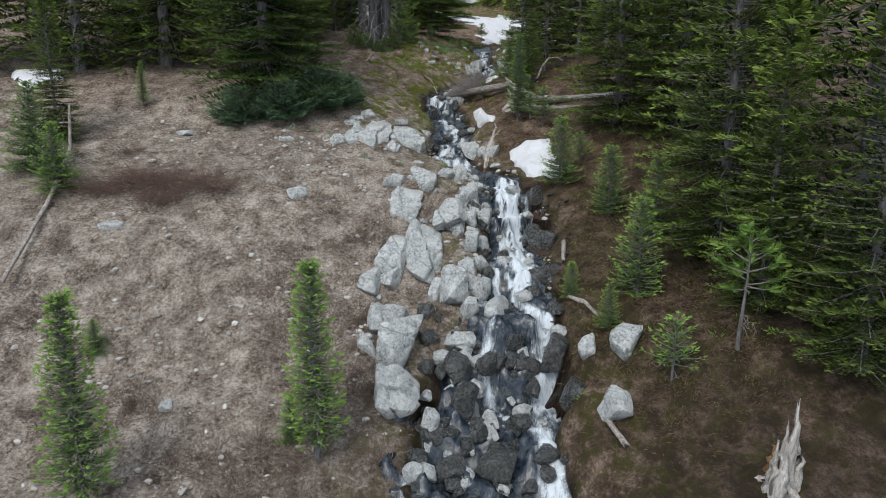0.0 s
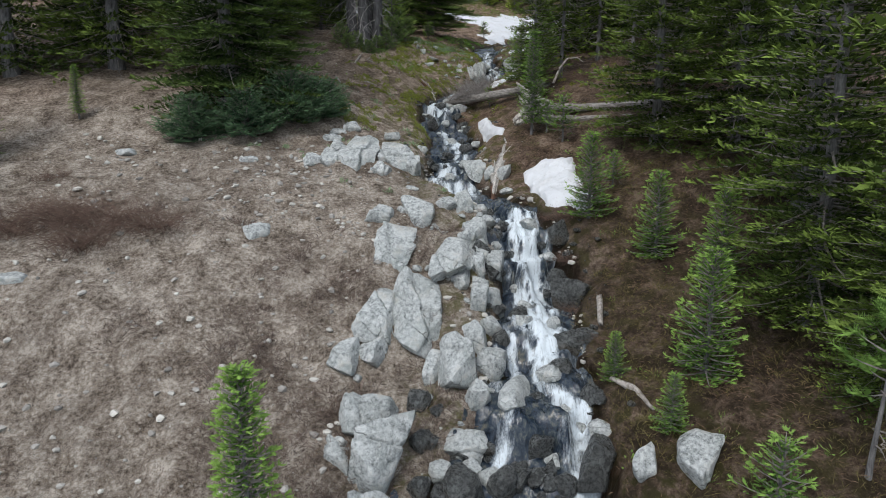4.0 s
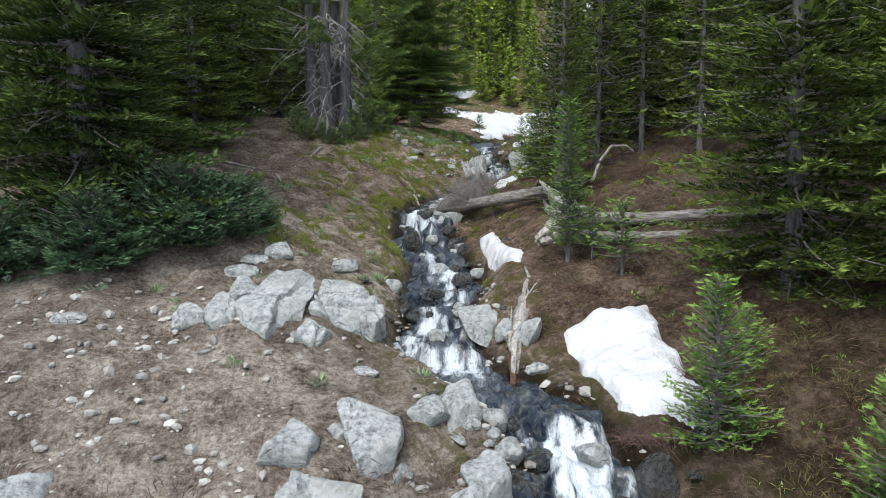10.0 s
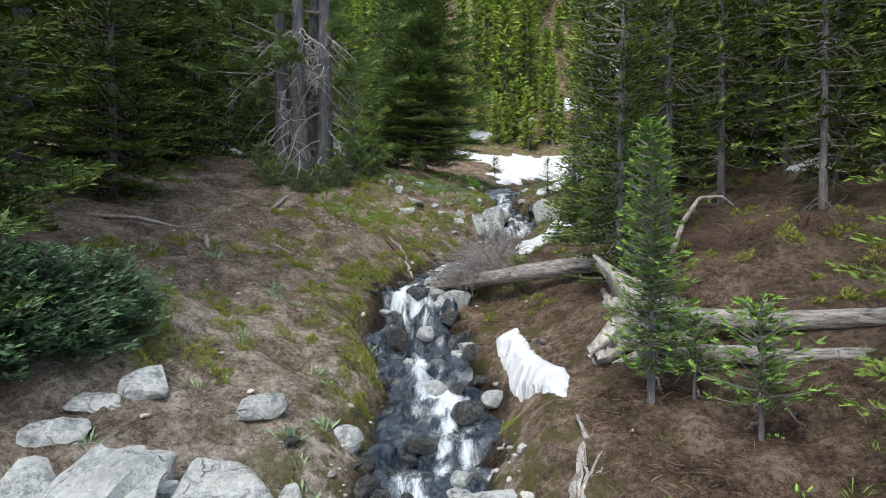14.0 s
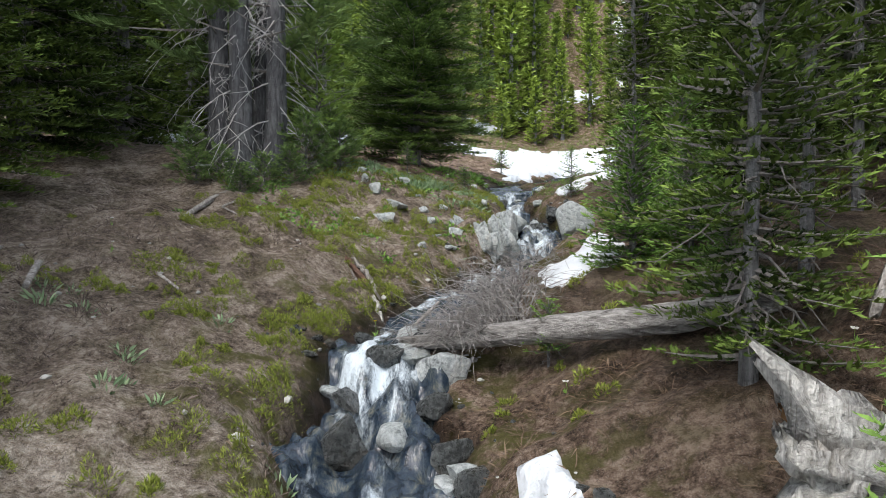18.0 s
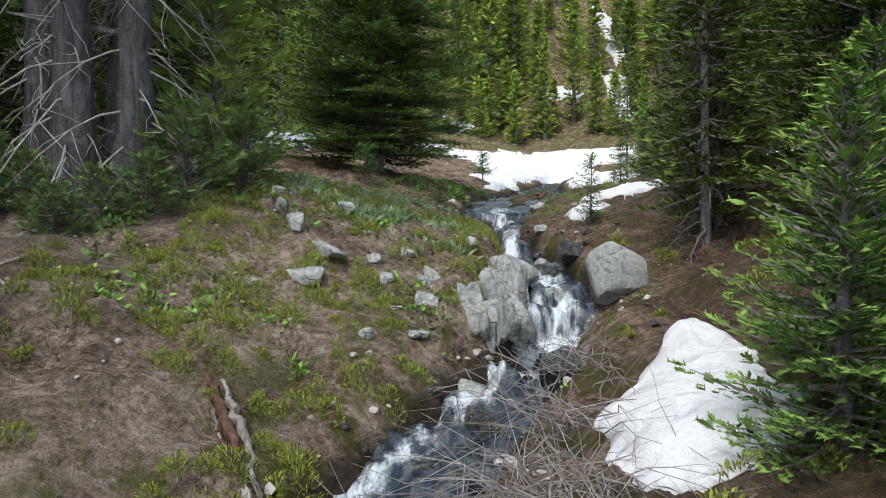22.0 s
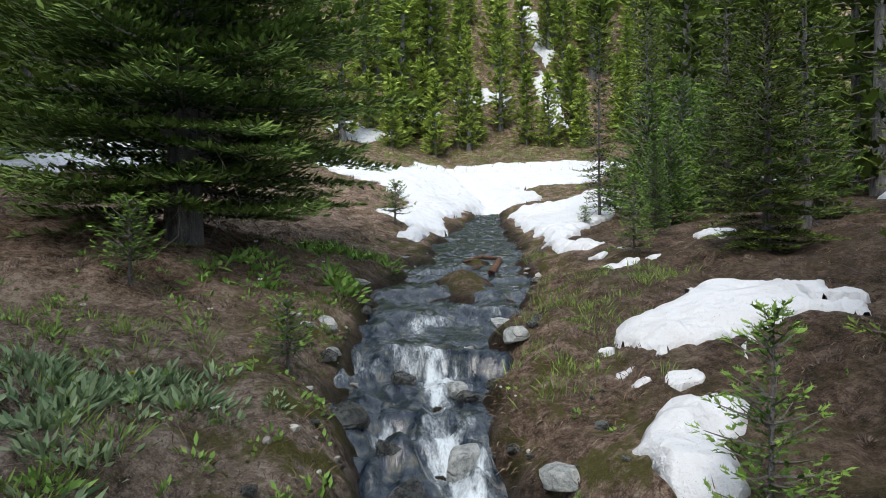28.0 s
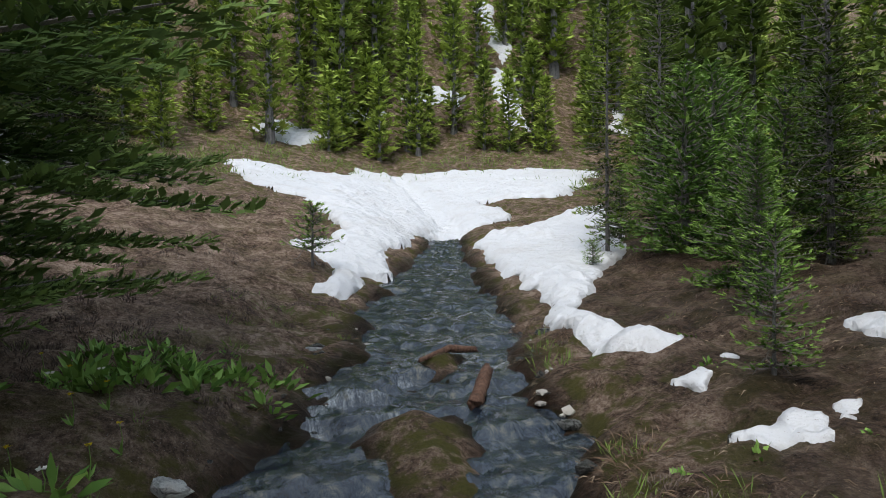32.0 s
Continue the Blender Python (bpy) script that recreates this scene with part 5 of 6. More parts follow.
# broken outcrop above the pool
outcrop = thing("rock_outcrop", pose(-1.5, 17.9, 0, 0, 0, 0), "broad lichened grey outcrop split by cracks above the pool", "rock")
for q, (x, y, a, b, c, turn, tilt, up) in enumerate([(-1.78, 17.9, 1.0, 1.5, 0.5, 8, 24, 0.04), (-0.98, 18.2, 0.84, 1.2, 0.66, 5, 20, 0.05), (-0.6, 18.1, 0.36, 0.85, 0.6, 2, 12, 0.05), (-2.3, 17.7, 0.5, 0.72, 0.36, -5, 22, 0.02), (-1.05, 18.85, 0.44, 0.5, 0.42, 20, 14, 0.06), (-0.62, 18.75, 0.3, 0.55, 0.42, 10, 18, 0.05),
                                                      (-2.65, 17.55, 0.42, 0.4, 0.26, 21, 20, 0.02), (-1.4, 18.5, 0.5, 0.6, 0.42, 30, 18, 0.04), (-1.75, 18.7, 0.6, 0.45, 0.3, 12, 18, 0.04), (-1.25, 17.4, 0.4, 0.4, 0.34, -20, 28, 0.0), (-2.2, 18.3, 0.45, 0.5, 0.28, 40, 18, 0.03)]):
    boulder("block", pose(x + 1.5, y - 17.9, ground_at(x, y) + up, tilt, 4 - q % 3 * 4, turn), "", 230 + q, a, b, c, parent=outcrop, facets=9, rough=0.06, level=5 if a > 0.8 else 4, cracks=2)
# layered outcrop beside the upper fall
ledge = thing("rock_outcrop", pose(1.05, 28.4, 0, 0, 0, 0), "leaning layered grey outcrop beside the small waterfall", "rock")
for q in range(14):
    x, y = 0.7 + 0.125 * (q % 7) + 0.04 * (q // 7), 28.05 + 0.34 * (q // 7) + 0.05 * (q % 3)
    boulder("block", pose(x - 1.05, y - 28.4, 3.76 + 0.2 * (q // 7) + 0.025 * (q % 4), -16 - 3 * (q % 3), -8 + q % 3 * 4, 6 * (q % 4) - 8), "", 250 + q, 0.25, 0.42, 0.66 - 0.05 * (q % 3), parent=ledge, facets=5, rough=0.06, level=4, cracks=2)
boulder("boulder", pose(2.54, 28.9, 4.2, -12, 14, 20), "large rounded grey boulder beside the waterfall", 204, 0.66, 0.56, 0.66, facets=12, level=4, block=2.8)
boulder("boulder", pose(1.5, 29.4, 4.13, 0, 0, 50), "rounded grey boulder above the waterfall", 205, 0.62, 0.64, 0.6, facets=16, level=4, block=3.2)
wet_rocks = [
    (0.3, 11.6, 0.55, 0.4, 0.45), (1.22, 11.6, 0.5, 0.5, 0.7), (0.36, 10.55, 0.62, 0.5, 0.85), (-0.2, 10.05, 0.34, 0.35, 0.62), (0.82, 9.45, 0.6, 0.6, 0.5), (1.25, 10.2, 0.5, 0.45, 0.4), (1.0, 12.15, 0.9, 0.5, 0.6), (0.25, 10.95, 0.7, 0.5, 0.5),
    (0.14, 9.4, 0.5, 0.5, 0.45), (-0.45, 9.3, 0.34, 0.34, 0.4), (0.9, 14.75, 0.4, 0.45, 0.45), (0.68, 14.9, 0.28, 0.4, 0.45), (0.72, 12.75, 0.38, 0.45, 0.5), (2.0, 11.3, 0.45, 0.8, 0.8), (2.15, 10.2, 0.5, 0.6, 0.6), (2.15, 14.6, 0.4, 0.9, 0.7), (2.1, 13.4, 0.4, 0.7, 0.5), (2.15, 15.7, 0.4, 0.6, 0.6),
    (0.22, 18.85, 0.26, 0.26, 0.32), (-0.26, 23.1, 0.44, 0.44, 0.5), (-0.32, 23.75, 0.42, 0.34, 0.18), (0.13, 23.2, 0.34, 0.3, 0.24), (0.18, 20.5, 0.32, 0.25, 0.2), (0.62, 21.2, 0.34, 0.3, 0.24), (0.28, 21.75, 0.38, 0.3, 0.28), (0.58, 23.0, 0.42, 0.4, 0.36), (-0.15, 19.6, 0.2, 0.25, 0.2), (0.55, 19.9, 0.25, 0.25, 0.2),
    (2.55, 30.9, 0.5, 0.45, 0.4), (1.75, 27.4, 0.7, 0.5, 0.4), (2.0, 29.4, 0.3, 0.3, 0.24), (1.35, 31.4, 0.3, 0.25, 0.2), (1.6, 33.6, 0.24, 0.3, 0.3), (2.05, 33.5, 0.3, 0.3, 0.3), (1.35, 34.0, 0.3, 0.26, 0.26), (1.8, 35.0, 0.26, 0.2, 0.16), (2.2, 34.6, 0.22, 0.2, 0.2), (1.5, 31.0, 0.3, 0.3, 0.25), (1.05, 26.8, 0.3, 0.3, 0.22), (1.3, 13.9, 0.3, 0.3, 0.3), (1.75, 12.9, 0.4, 0.4, 0.34), (0.9, 13.5, 0.36, 0.4, 0.35),
    (0.0, 11.2, 0.4, 0.4, 0.4), (0.55, 10.0, 0.4, 0.35, 0.4), (1.55, 9.6, 0.5, 0.5, 0.35), (0.5, 12.1, 0.4, 0.4, 0.4), (0.75, 11.0, 0.35, 0.35, 0.5), (-0.3, 8.7, 0.5, 0.5, 0.4), (0.5, 8.6, 0.6, 0.5, 0.4), (1.3, 8.8, 0.5, 0.4, 0.4),
]
for q, (x, y, a, b, c) in enumerate(wet_rocks):
    top = float(lookup(TOP, y))
    boulder("stream_rock", pose(x, y, max(top + c * 0.12, ground_at(x, y) + c * 0.15), 12, 0, 40 * q), WET, 400 + q, a, b, c, WET_ROCK if q % 3 or q == 28 or x > 1.6 and y < 17 else ROCK, level=4 if a > 0.36 else 3, facets=10 + q % 6)
rng = np.random.default_rng(19)
for q in range(96):
    y0, y1 = [(9.2, 16.6), (9.2, 16.6), (18.6, 24.6), (28.2, 35.5)][q % 4]
    y, u = rng.uniform(y0, y1), rng.uniform(0.25, 1.15) * rng.choice([-1, 1])
    c = rng.uniform(0.12, 0.36) * (0.75 if y > 26 else 1)
    x = float(lookup(MID, y)) + u * float(lookup(HALF, y))
    boulder("stream_rock", pose(x, y, max(float(lookup(TOP, y)), ground_at(x, y)) + c * rng.uniform(0.0, 0.15), rng.uniform(-20, 20), rng.uniform(-20, 20), rng.uniform(0, 360)), WET, 800 + q, c * rng.uniform(1, 1.4), c, c * rng.uniform(0.6, 1.0), WET_ROCK if q % 3 else ROCK, level=2, facets=10)
# angular stones between the threads of the lower cascade
rng = np.random.default_rng(29)
for q in range(90):
    x, y = rng.uniform(-0.4, 2.1), rng.uniform(9.1, 12.2)
    if abs(x - np.interp(y, [9.0, 9.9, 10.6, 11.3, 12.1], [1.55, 1.68, 1.78, 1.82, 1.86])) < 0.24 or abs(x - np.interp(y, [9.9, 10.4, 10.75, 11.1, 11.7], [1.6, 1.22, 0.84, 0.66, 0.85])) < 0.16:
        continue
    c = rng.uniform(0.12, 0.34)
    boulder("stream_rock", pose(x, y, max(float(lookup(TOP, y)), ground_at(x, y)) + c * 0.1, rng.uniform(10, 45), rng.uniform(-15, 15), rng.uniform(-40, 40)), WET if q % 4 else "angular grey rock in the cascade", 1000 + q, c * rng.uniform(0.8, 1.3), c * rng.uniform(0.9, 1.5), c * rng.uniform(0.7, 1.1), WET_ROCK if q % 4 else ROCK, level=3, facets=6)

# ---- fallen wood ----
def log(name, m, label, points, radii, seed, material=None, category="log", sides=20, ridges=0.26):
    """A fallen trunk: bent, tapered, split along its grain, with broken ends."""
    rng = np.random.default_rng(seed)
    pts = np.array(points, float)
    t = np.linspace(0, 1, len(pts))
    fine = np.linspace(0, 1, 26)
    line = np.stack([np.interp(fine, t, pts[:, k]) for k in range(3)], -1)
    r = np.interp(fine, t, radii)
    v, f = tube(line + rng.normal(size=line.shape) * r[:, None] * 0.04, r, sides)
    ring = v.reshape(26, sides, 3)
    groove = 1 + ridges * np.sin(np.arange(sides) * 2.6 + rng.uniform(0, 6))[None, :] * (0.5 + 0.5 * np.sin(fine * 7 + seed))[:, None] + 0.06 * rng.normal(size=(26, sides))
    ring = line[:, None] + (ring - line[:, None]) * groove[..., None]
    along_way = unit(np.gradient(line, axis=0))
    ring[0] -= along_way[0] * (rng.uniform(0, 2.2, sides) * r[0])[:, None]
    ring[-1] += along_way[-1] * (rng.uniform(0, 2.2, sides) * r[-1])[:, None]
    ends = [list(range(sides))[::-1], [25 * sides + i for i in range(sides)]]
    bm = bmesh.new()
    vs = [bm.verts.new(c) for c in ring.reshape(-1, 3)]
    for q in [*f.tolist(), *ends]:
        bm.faces.new([vs[i] for i in q])
    ob = part(name, bm, material or WEATHERED)
    ob.matrix_basis = m
    return tagged(ob, label, category)


I = Matrix.Identity(4)
BLEACHED = make_bark("bleached_wood", (0.2, 0.18, 0.16), (0.8, 0.77, 0.72), 1.8)
LOG_WOOD = make_bark("silvery_log_wood", (0.055, 0.047, 0.042), (0.52, 0.49, 0.46), 1.8, (0.12, 0.5, 1.3))
ROTTEN = make_bark("rotten_wood", (0.06, 0.035, 0.026), (0.24, 0.14, 0.1), 1.6)
log("fallen_log", I, "silvery cracked log lying across the stream", [(0.2, 24.3, 2.92), (0.8, 23.97, 3.03), (1.5, 23.6, 3.16), (2.3, 23.2, 3.3), (2.9, 22.95, 3.42)], [0.055, 0.085, 0.12, 0.115, 0.08], 1, LOG_WOOD, ridges=0.5)
log("fallen_log", I, "long bleached log lying on brown litter", [(2.35, 20.85, 2.86), (3.4, 20.4, 2.86), (4.6, 20.05, 2.95), (6.2, 19.6, 3.1)], [0.1, 0.095, 0.085, 0.06], 2, LOG_WOOD)
log("fallen_log", I, "split bleached log lying on brown litter", [(2.3, 20.45, 2.6), (3.4, 19.95, 2.6), (4.8, 19.55, 2.7)], [0.085, 0.075, 0.06], 3, LOG_WOOD)
log("dead_branch", I, "grey dead branch lying on the slope", [(-2.83, 26.5, 4.14), (-2.72, 27.4, 4.45), (-2.55, 28.4, 4.72)], [0.03, 0.04, 0.035], 5, category="branch")
log("dead_branch", I, "curved bleached branch lying on the slope", [(-2.35, 27.3, 4.42), (-2.45, 26.95, 4.32), (-2.2, 26.75, 4.22)], [0.012, 0.014, 0.01], 6, category="branch", sides=8)
log("dead_branch", I, "pale stick leaning against the log", [(-0.12, 24.5, 2.66), (0.15, 24.9, 2.95), (0.45, 25.4, 3.2)], [0.02, 0.022, 0.015], 7, category="branch", sides=8)
log("dead_branch", I, "thin dead branch on the soil", [(-5.2, 24.6, 4.02), (-4.2, 24.35, 3.95), (-3.6, 24.2, 3.82)], [0.03, 0.04, 0.02], 10, category="branch", sides=8)
log("dead_branch", I, "broken grey stick on the soil", [(-3.05, 23.9, 3.68), (-2.85, 23.4, 3.52)], [0.03, 0.025], 11, category="branch", sides=8)
log("dead_branch", I, "broken grey stick on the soil", [(-2.2, 24.4, 3.56), (-1.9, 24.1, 3.45)], [0.014, 0.012], 12, category="branch", sides=8)
log("dead_snag", I, "arched grey dead trunk beside the firs", [(2.95, 21.75, 3.5), (3.1, 21.8, 3.85), (3.3, 21.9, 4.1), (3.6, 22.0, 4.12), (3.75, 22.05, 4.02)], [0.03, 0.026, 0.02, 0.014, 0.007], 13, category="dead tree", sides=10)
log("dead_snag", I, "leaning bleached dead tree on the bare slope", [(-8.1, 12.2, -0.4), (-8.25, 14.2, 0.75), (-8.35, 15.5, 1.75), (-8.4, 15.75, 2.7)], [0.04, 0.045, 0.04, 0.015], 14, category="dead tree", sides=10)
log("driftwood", I, "chunk of red-brown wood stuck on the islet", [(3.48, 39.0, 5.5), (3.66, 39.35, 5.64)], [0.055, 0.05], 15, ROTTEN, "wood", sides=10)
log("dead_branch", I, "wet stick lying across the islet", [(3.3, 40.2, 5.62), (3.6, 40.35, 5.69), (3.85, 40.4, 5.66)], [0.02, 0.035, 0.03], 16, ROTTEN, "branch", sides=8)
conifer("pine_sapling", stand(4.55, 9.95), "crooked little pine with a bare stem and few needle tufts", 36, 1.75, 0.42, 1.0, 4, 4, 0.16, 0.14, girth=0.03, droop=5, shape=0.3, needles=YOUNG_NEEDLES, outer=0.6, dead=4, count=7, needle=0.9, leaf=0.04, lean=0.25)
log("driftwood", I, "bleached broken branch on the mossy bank", [(2.35, 12.2, -0.68), (2.6, 11.95, -0.72), (2.75, 11.6, -0.85)], [0.03, 0.05, 0.02], 18, category="branch", sides=8)
log("driftwood", I, "bleached wood scrap on the bank", [(2.42, 13.3, -0.2), (2.5, 13.75, 0.02)], [0.045, 0.05], 19, category="branch", sides=8)
log("driftwood", I, "bleached wood scrap on the bank", [(2.45, 9.3, -1.75), (2.6, 8.95, -1.9)], [0.04, 0.045], 20, category="branch", sides=8)


def gnarl(name, points, radii, seed, material, parent):
    """One twisted, grooved prong of bleached root wood."""
    rng = np.random.default_rng(seed)
    pts = np.array(points, float)
    t, fine = np.linspace(0, 1, len(pts)), np.linspace(0, 1, 14)
    line = np.stack([np.interp(fine, t, pts[:, k]) for k in range(3)], -1)
    for _ in range(2):
        line[1:-1] = (line[:-2] + 2 * line[1:-1] + line[2:]) / 4
    line = line + rng.normal(size=line.shape) * 0.012
    r = np.interp(fine, t, radii)
    v, f = tube(line, r, 14)
    ring = v.reshape(14, 14, 3)
    groove = 0.85 + 0.42 * np.sin(np.arange(14) * 2.7 + fine[:, None] * 3 + seed) + 0.12 * rng.normal(size=(14, 14))
    ring = line[:, None] + (ring - line[:, None]) * groove[..., None]
    ring[-1] += (line[-1] - line[-2]) * rng.uniform(0, 1.6, (14, 1))
    return raw(name, ring.reshape(-1, 3), f, material, parent)


def stump(m, label, seed, high, girth):
    """A broken bleached stump: upright splinters of unlike height over short roots."""
    rng = np.random.default_rng(seed)
    ob = thing("tree_stump", m, label, "stump")
    for q in range(9):
        a = 2.4 * q
        d = np.array([np.cos(a), np.sin(a), 0]) * (0.25 + 0.1 * q)
        h = high * (1.0 if q == 2 else rng.uniform(0.35, 0.75))
        gnarl("splinter", [[*(d[:2] * girth * 1.1), -0.15], [*(d[:2] * girth), h * 0.45], [*(d[:2] * girth * 1.1 + rng.normal(size=2) * 0.06), h]], [girth * 0.5, girth * 0.36, girth * 0.06], seed * 20 + q, BROKEN if q == 6 else BLEACHED, ob)
    for q in range(5):
        a = 1.26 * q + rng.uniform(-0.3, 0.3)
        d = np.array([np.cos(a), np.sin(a), 0])
        gnarl("root", [[0, 0, high * 0.15], [*(d[:2] * girth * 1.4), high * 0.06], [*(d[:2] * girth * 2.3), -0.2]], [girth * 0.4, girth * 0.28, girth * 0.1], seed * 30 + q, BLEACHED, ob)
    return ob


stump(pose(4.33, 7.9, -2.05, -6, 8, 0), "bleached splintered stump on the grassy bank", 1, 1.15, 0.2)
root_end = thing("tree_root", I, "bleached root end of the fallen log with splayed prongs", "root")
for q, (points, radii) in enumerate([
    ([(2.75, 20.8, 2.86), (2.5, 20.9, 2.9), (2.27, 20.92, 3.08), (1.96, 20.88, 3.35)], [0.14, 0.15, 0.11, 0.03]),
    ([(2.5, 20.88, 2.88), (2.2, 20.82, 2.95), (2.03, 20.78, 2.97), (1.94, 20.77, 3.12)], [0.12, 0.08, 0.05, 0.015]),
    ([(2.7, 20.8, 2.84), (2.4, 20.86, 2.86), (2.13, 20.82, 2.78), (1.86, 20.71, 2.54)], [0.13, 0.13, 0.1, 0.05]),
    ([(2.6, 20.8, 2.72), (2.2, 20.77, 2.63), (1.88, 20.66, 2.46)], [0.1, 0.07, 0.04]),
    ([(2.6, 20.95, 2.85), (2.3, 20.97, 2.98), (2.05, 20.95, 3.16)], [0.1, 0.07, 0.02]),
    ([(2.8, 20.7, 2.66), (2.4, 20.68, 2.57), (2.05, 20.6, 2.42)], [0.08, 0.055, 0.03]),
    ([(2.45, 20.95, 2.95), (2.2, 20.98, 3.02), (2.08, 20.98, 3.1)], [0.09, 0.06, 0.02]),
]):
    gnarl("prong", points, [1.3 * r for r in radii], 70 + q, BROKEN if q == 4 else BLEACHED, root_end)


leaning = thing("dead_snag", I, "split bleached trunk with a forked top leaning over the pool", "dead tree")
for q, (points, radii, wood) in enumerate([
    ([(1.02, 17.1, 0.8), (1.1, 17.7, 1.02), (1.2, 18.35, 1.34)], [0.05, 0.065, 0.06], ROTTEN),
    ([(1.12, 17.8, 1.1), (1.22, 18.4, 1.42), (1.4, 19.0, 1.76), (1.75, 19.4, 2.04)], [0.05, 0.08, 0.09, 0.03], BLEACHED),
    ([(1.3, 18.7, 1.6), (1.42, 19.1, 1.84), (1.5, 19.5, 2.12)], [0.06, 0.06, 0.015], BLEACHED),
    ([(1.42, 19.0, 1.8), (1.65, 19.15, 1.9), (1.95, 19.2, 1.98)], [0.045, 0.03, 0.01], BLEACHED),
    ([(1.16, 18.0, 1.16), (1.14, 18.5, 1.44), (1.2, 18.85, 1.68)], [0.04, 0.04, 0.01], BLEACHED),
]):
    gnarl("limb", points, radii, 90 + q, wood, leaning)
rotten = thing("rotten_log", I, "splintered rotten log crumbling into the bank", "wood")
for q, (points, radii, wood) in enumerate([
    ([(-0.72, 26.35, 3.66), (-0.5, 26.0, 3.5), (-0.3, 25.6, 3.22)], [0.02, 0.045, 0.03], ROTTEN),
    ([(-0.62, 26.3, 3.66), (-0.42, 25.95, 3.52), (-0.24, 25.6, 3.28)], [0.012, 0.03, 0.012], WEATHERED),
    ([(-0.38, 25.75, 3.38), (-0.24, 25.5, 3.18), (-0.16, 25.3, 3.0)], [0.015, 0.035, 0.015], BLEACHED),
    ([(-0.8, 26.4, 3.66), (-0.62, 26.15, 3.54), (-0.5, 25.9, 3.4)], [0.01, 0.025, 0.01], WEATHERED),
    ([(-0.5, 25.9, 3.42), (-0.4, 25.6, 3.22), (-0.34, 25.4, 3.06)], [0.012, 0.03, 0.01], ROTTEN),
]):
    gnarl("splinter", points, radii, 110 + q, wood, rotten)


# ---- shrubs, grass and small plants ----
def twig_mass(name, m, label, seed, count, reach, rise, sweep, material, thick=0.006, category="shrub"):
    """A bare shrub: many thin bent twigs from one foot, swept to one side."""
    rng = np.random.default_rng(seed)
    heap = Heap()
    for _ in range(count):
        a = rng.uniform(0, 2 * np.pi)
        p0 = np.array([rng.normal() * 0.22 * reach, rng.normal() * 0.22 * reach, -0.05])
        d = np.array([np.cos(a), np.sin(a), 0]) * reach * rng.uniform(0.3, 0.9) + np.array(sweep) * rng.uniform(0.4, 1)
        up = rise * rng.uniform(0.3, 1)
        s = np.linspace(0, 1, 5)[:, None]
        pts = p0 + d * s + np.array([0, 0, 1]) * up * (1.8 * s - 1.1 * s * s) + rng.normal(size=(5, 3)) * 0.02
        v, f = tube(pts, np.linspace(thick, thick * 0.3, 5), 3)
        heap.add(v, f, rng.random())
        for w in (2, 3):
            q = pts[w] + (d * 0.3 + rng.normal(size=3) * 0.25 * reach)
            v, f = tube(np.array([pts[w], (pts[w] + q) / 2 + rng.normal(size=3) * 0.02, q]), np.array([0.5, 0.35, 0.2]) * thick, 3)
            heap.add(v, f, rng.random())
    ob = heap.make(name, material)
    ob.matrix_basis = m
    return tagged(ob, label, category)


TWIG = make_plain("grey_twigs", (0.17, 0.15, 0.14), (0.46, 0.43, 0.41))
RUSSET = make_plain("russet_twigs", (0.09, 0.058, 0.045), (0.24, 0.165, 0.13))
TUFT_BROWN = make_plain("dead_heather", (0.09, 0.068, 0.057), (0.26, 0.2, 0.168))
TUFT_GREEN = make_plain("heather", (0.085, 0.11, 0.02), (0.34, 0.38, 0.075))
GRASS = make_plain("grass_blades", (0.1, 0.16, 0.04), (0.3, 0.42, 0.11))
STRAW = make_plain("straw", (0.1, 0.066, 0.045), (0.29, 0.2, 0.135))
SEDGE = make_plain("sedge", (0.07, 0.062, 0.024), (0.24, 0.2, 0.085))
PALE_STRAW = make_plain("pale_straw", (0.19, 0.145, 0.1), (0.48, 0.38, 0.27))
LEAF = make_plain("forb_leaves", (0.09, 0.2, 0.04), (0.3, 0.48, 0.11), 12, 0.55)
SAGE = make_plain("sage_leaves", (0.13, 0.22, 0.11), (0.36, 0.46, 0.26), 12, 0.7)
PEBBLE = make_plain("pebbles", (0.2, 0.185, 0.17), (0.62, 0.6, 0.55), 9, 0.9)
for x, y, z, seed, count, reach, rise, sweep in [(0.75, 24.2, 2.98, 1, 150, 0.5, 0.55, (-0.1, -0.25, -0.1)), (1.1, 24.3, 3.1, 2, 150, 0.6, 0.6, (-0.25, -0.2, 0)), (0.45, 24.6, 2.95, 3, 90, 0.6, 0.4, (0.1, -0.3, -0.1)), (1.3, 25.1, 3.3, 4, 90, 0.7, 0.5, (-0.2, -0.4, 0)), (1.6, 26.1, 3.4, 5, 50, 0.8, 0.45, (-0.2, -0.5, 0)), (1.8, 27.0, 3.6, 6, 30, 0.6, 0.4, (-0.2, -0.4, 0))]:
    twig_mass("dead_shrub", pose(x, y, z), "tangle of bare grey twigs over the log", seed, count, reach, rise, sweep, TWIG, 0.0055)
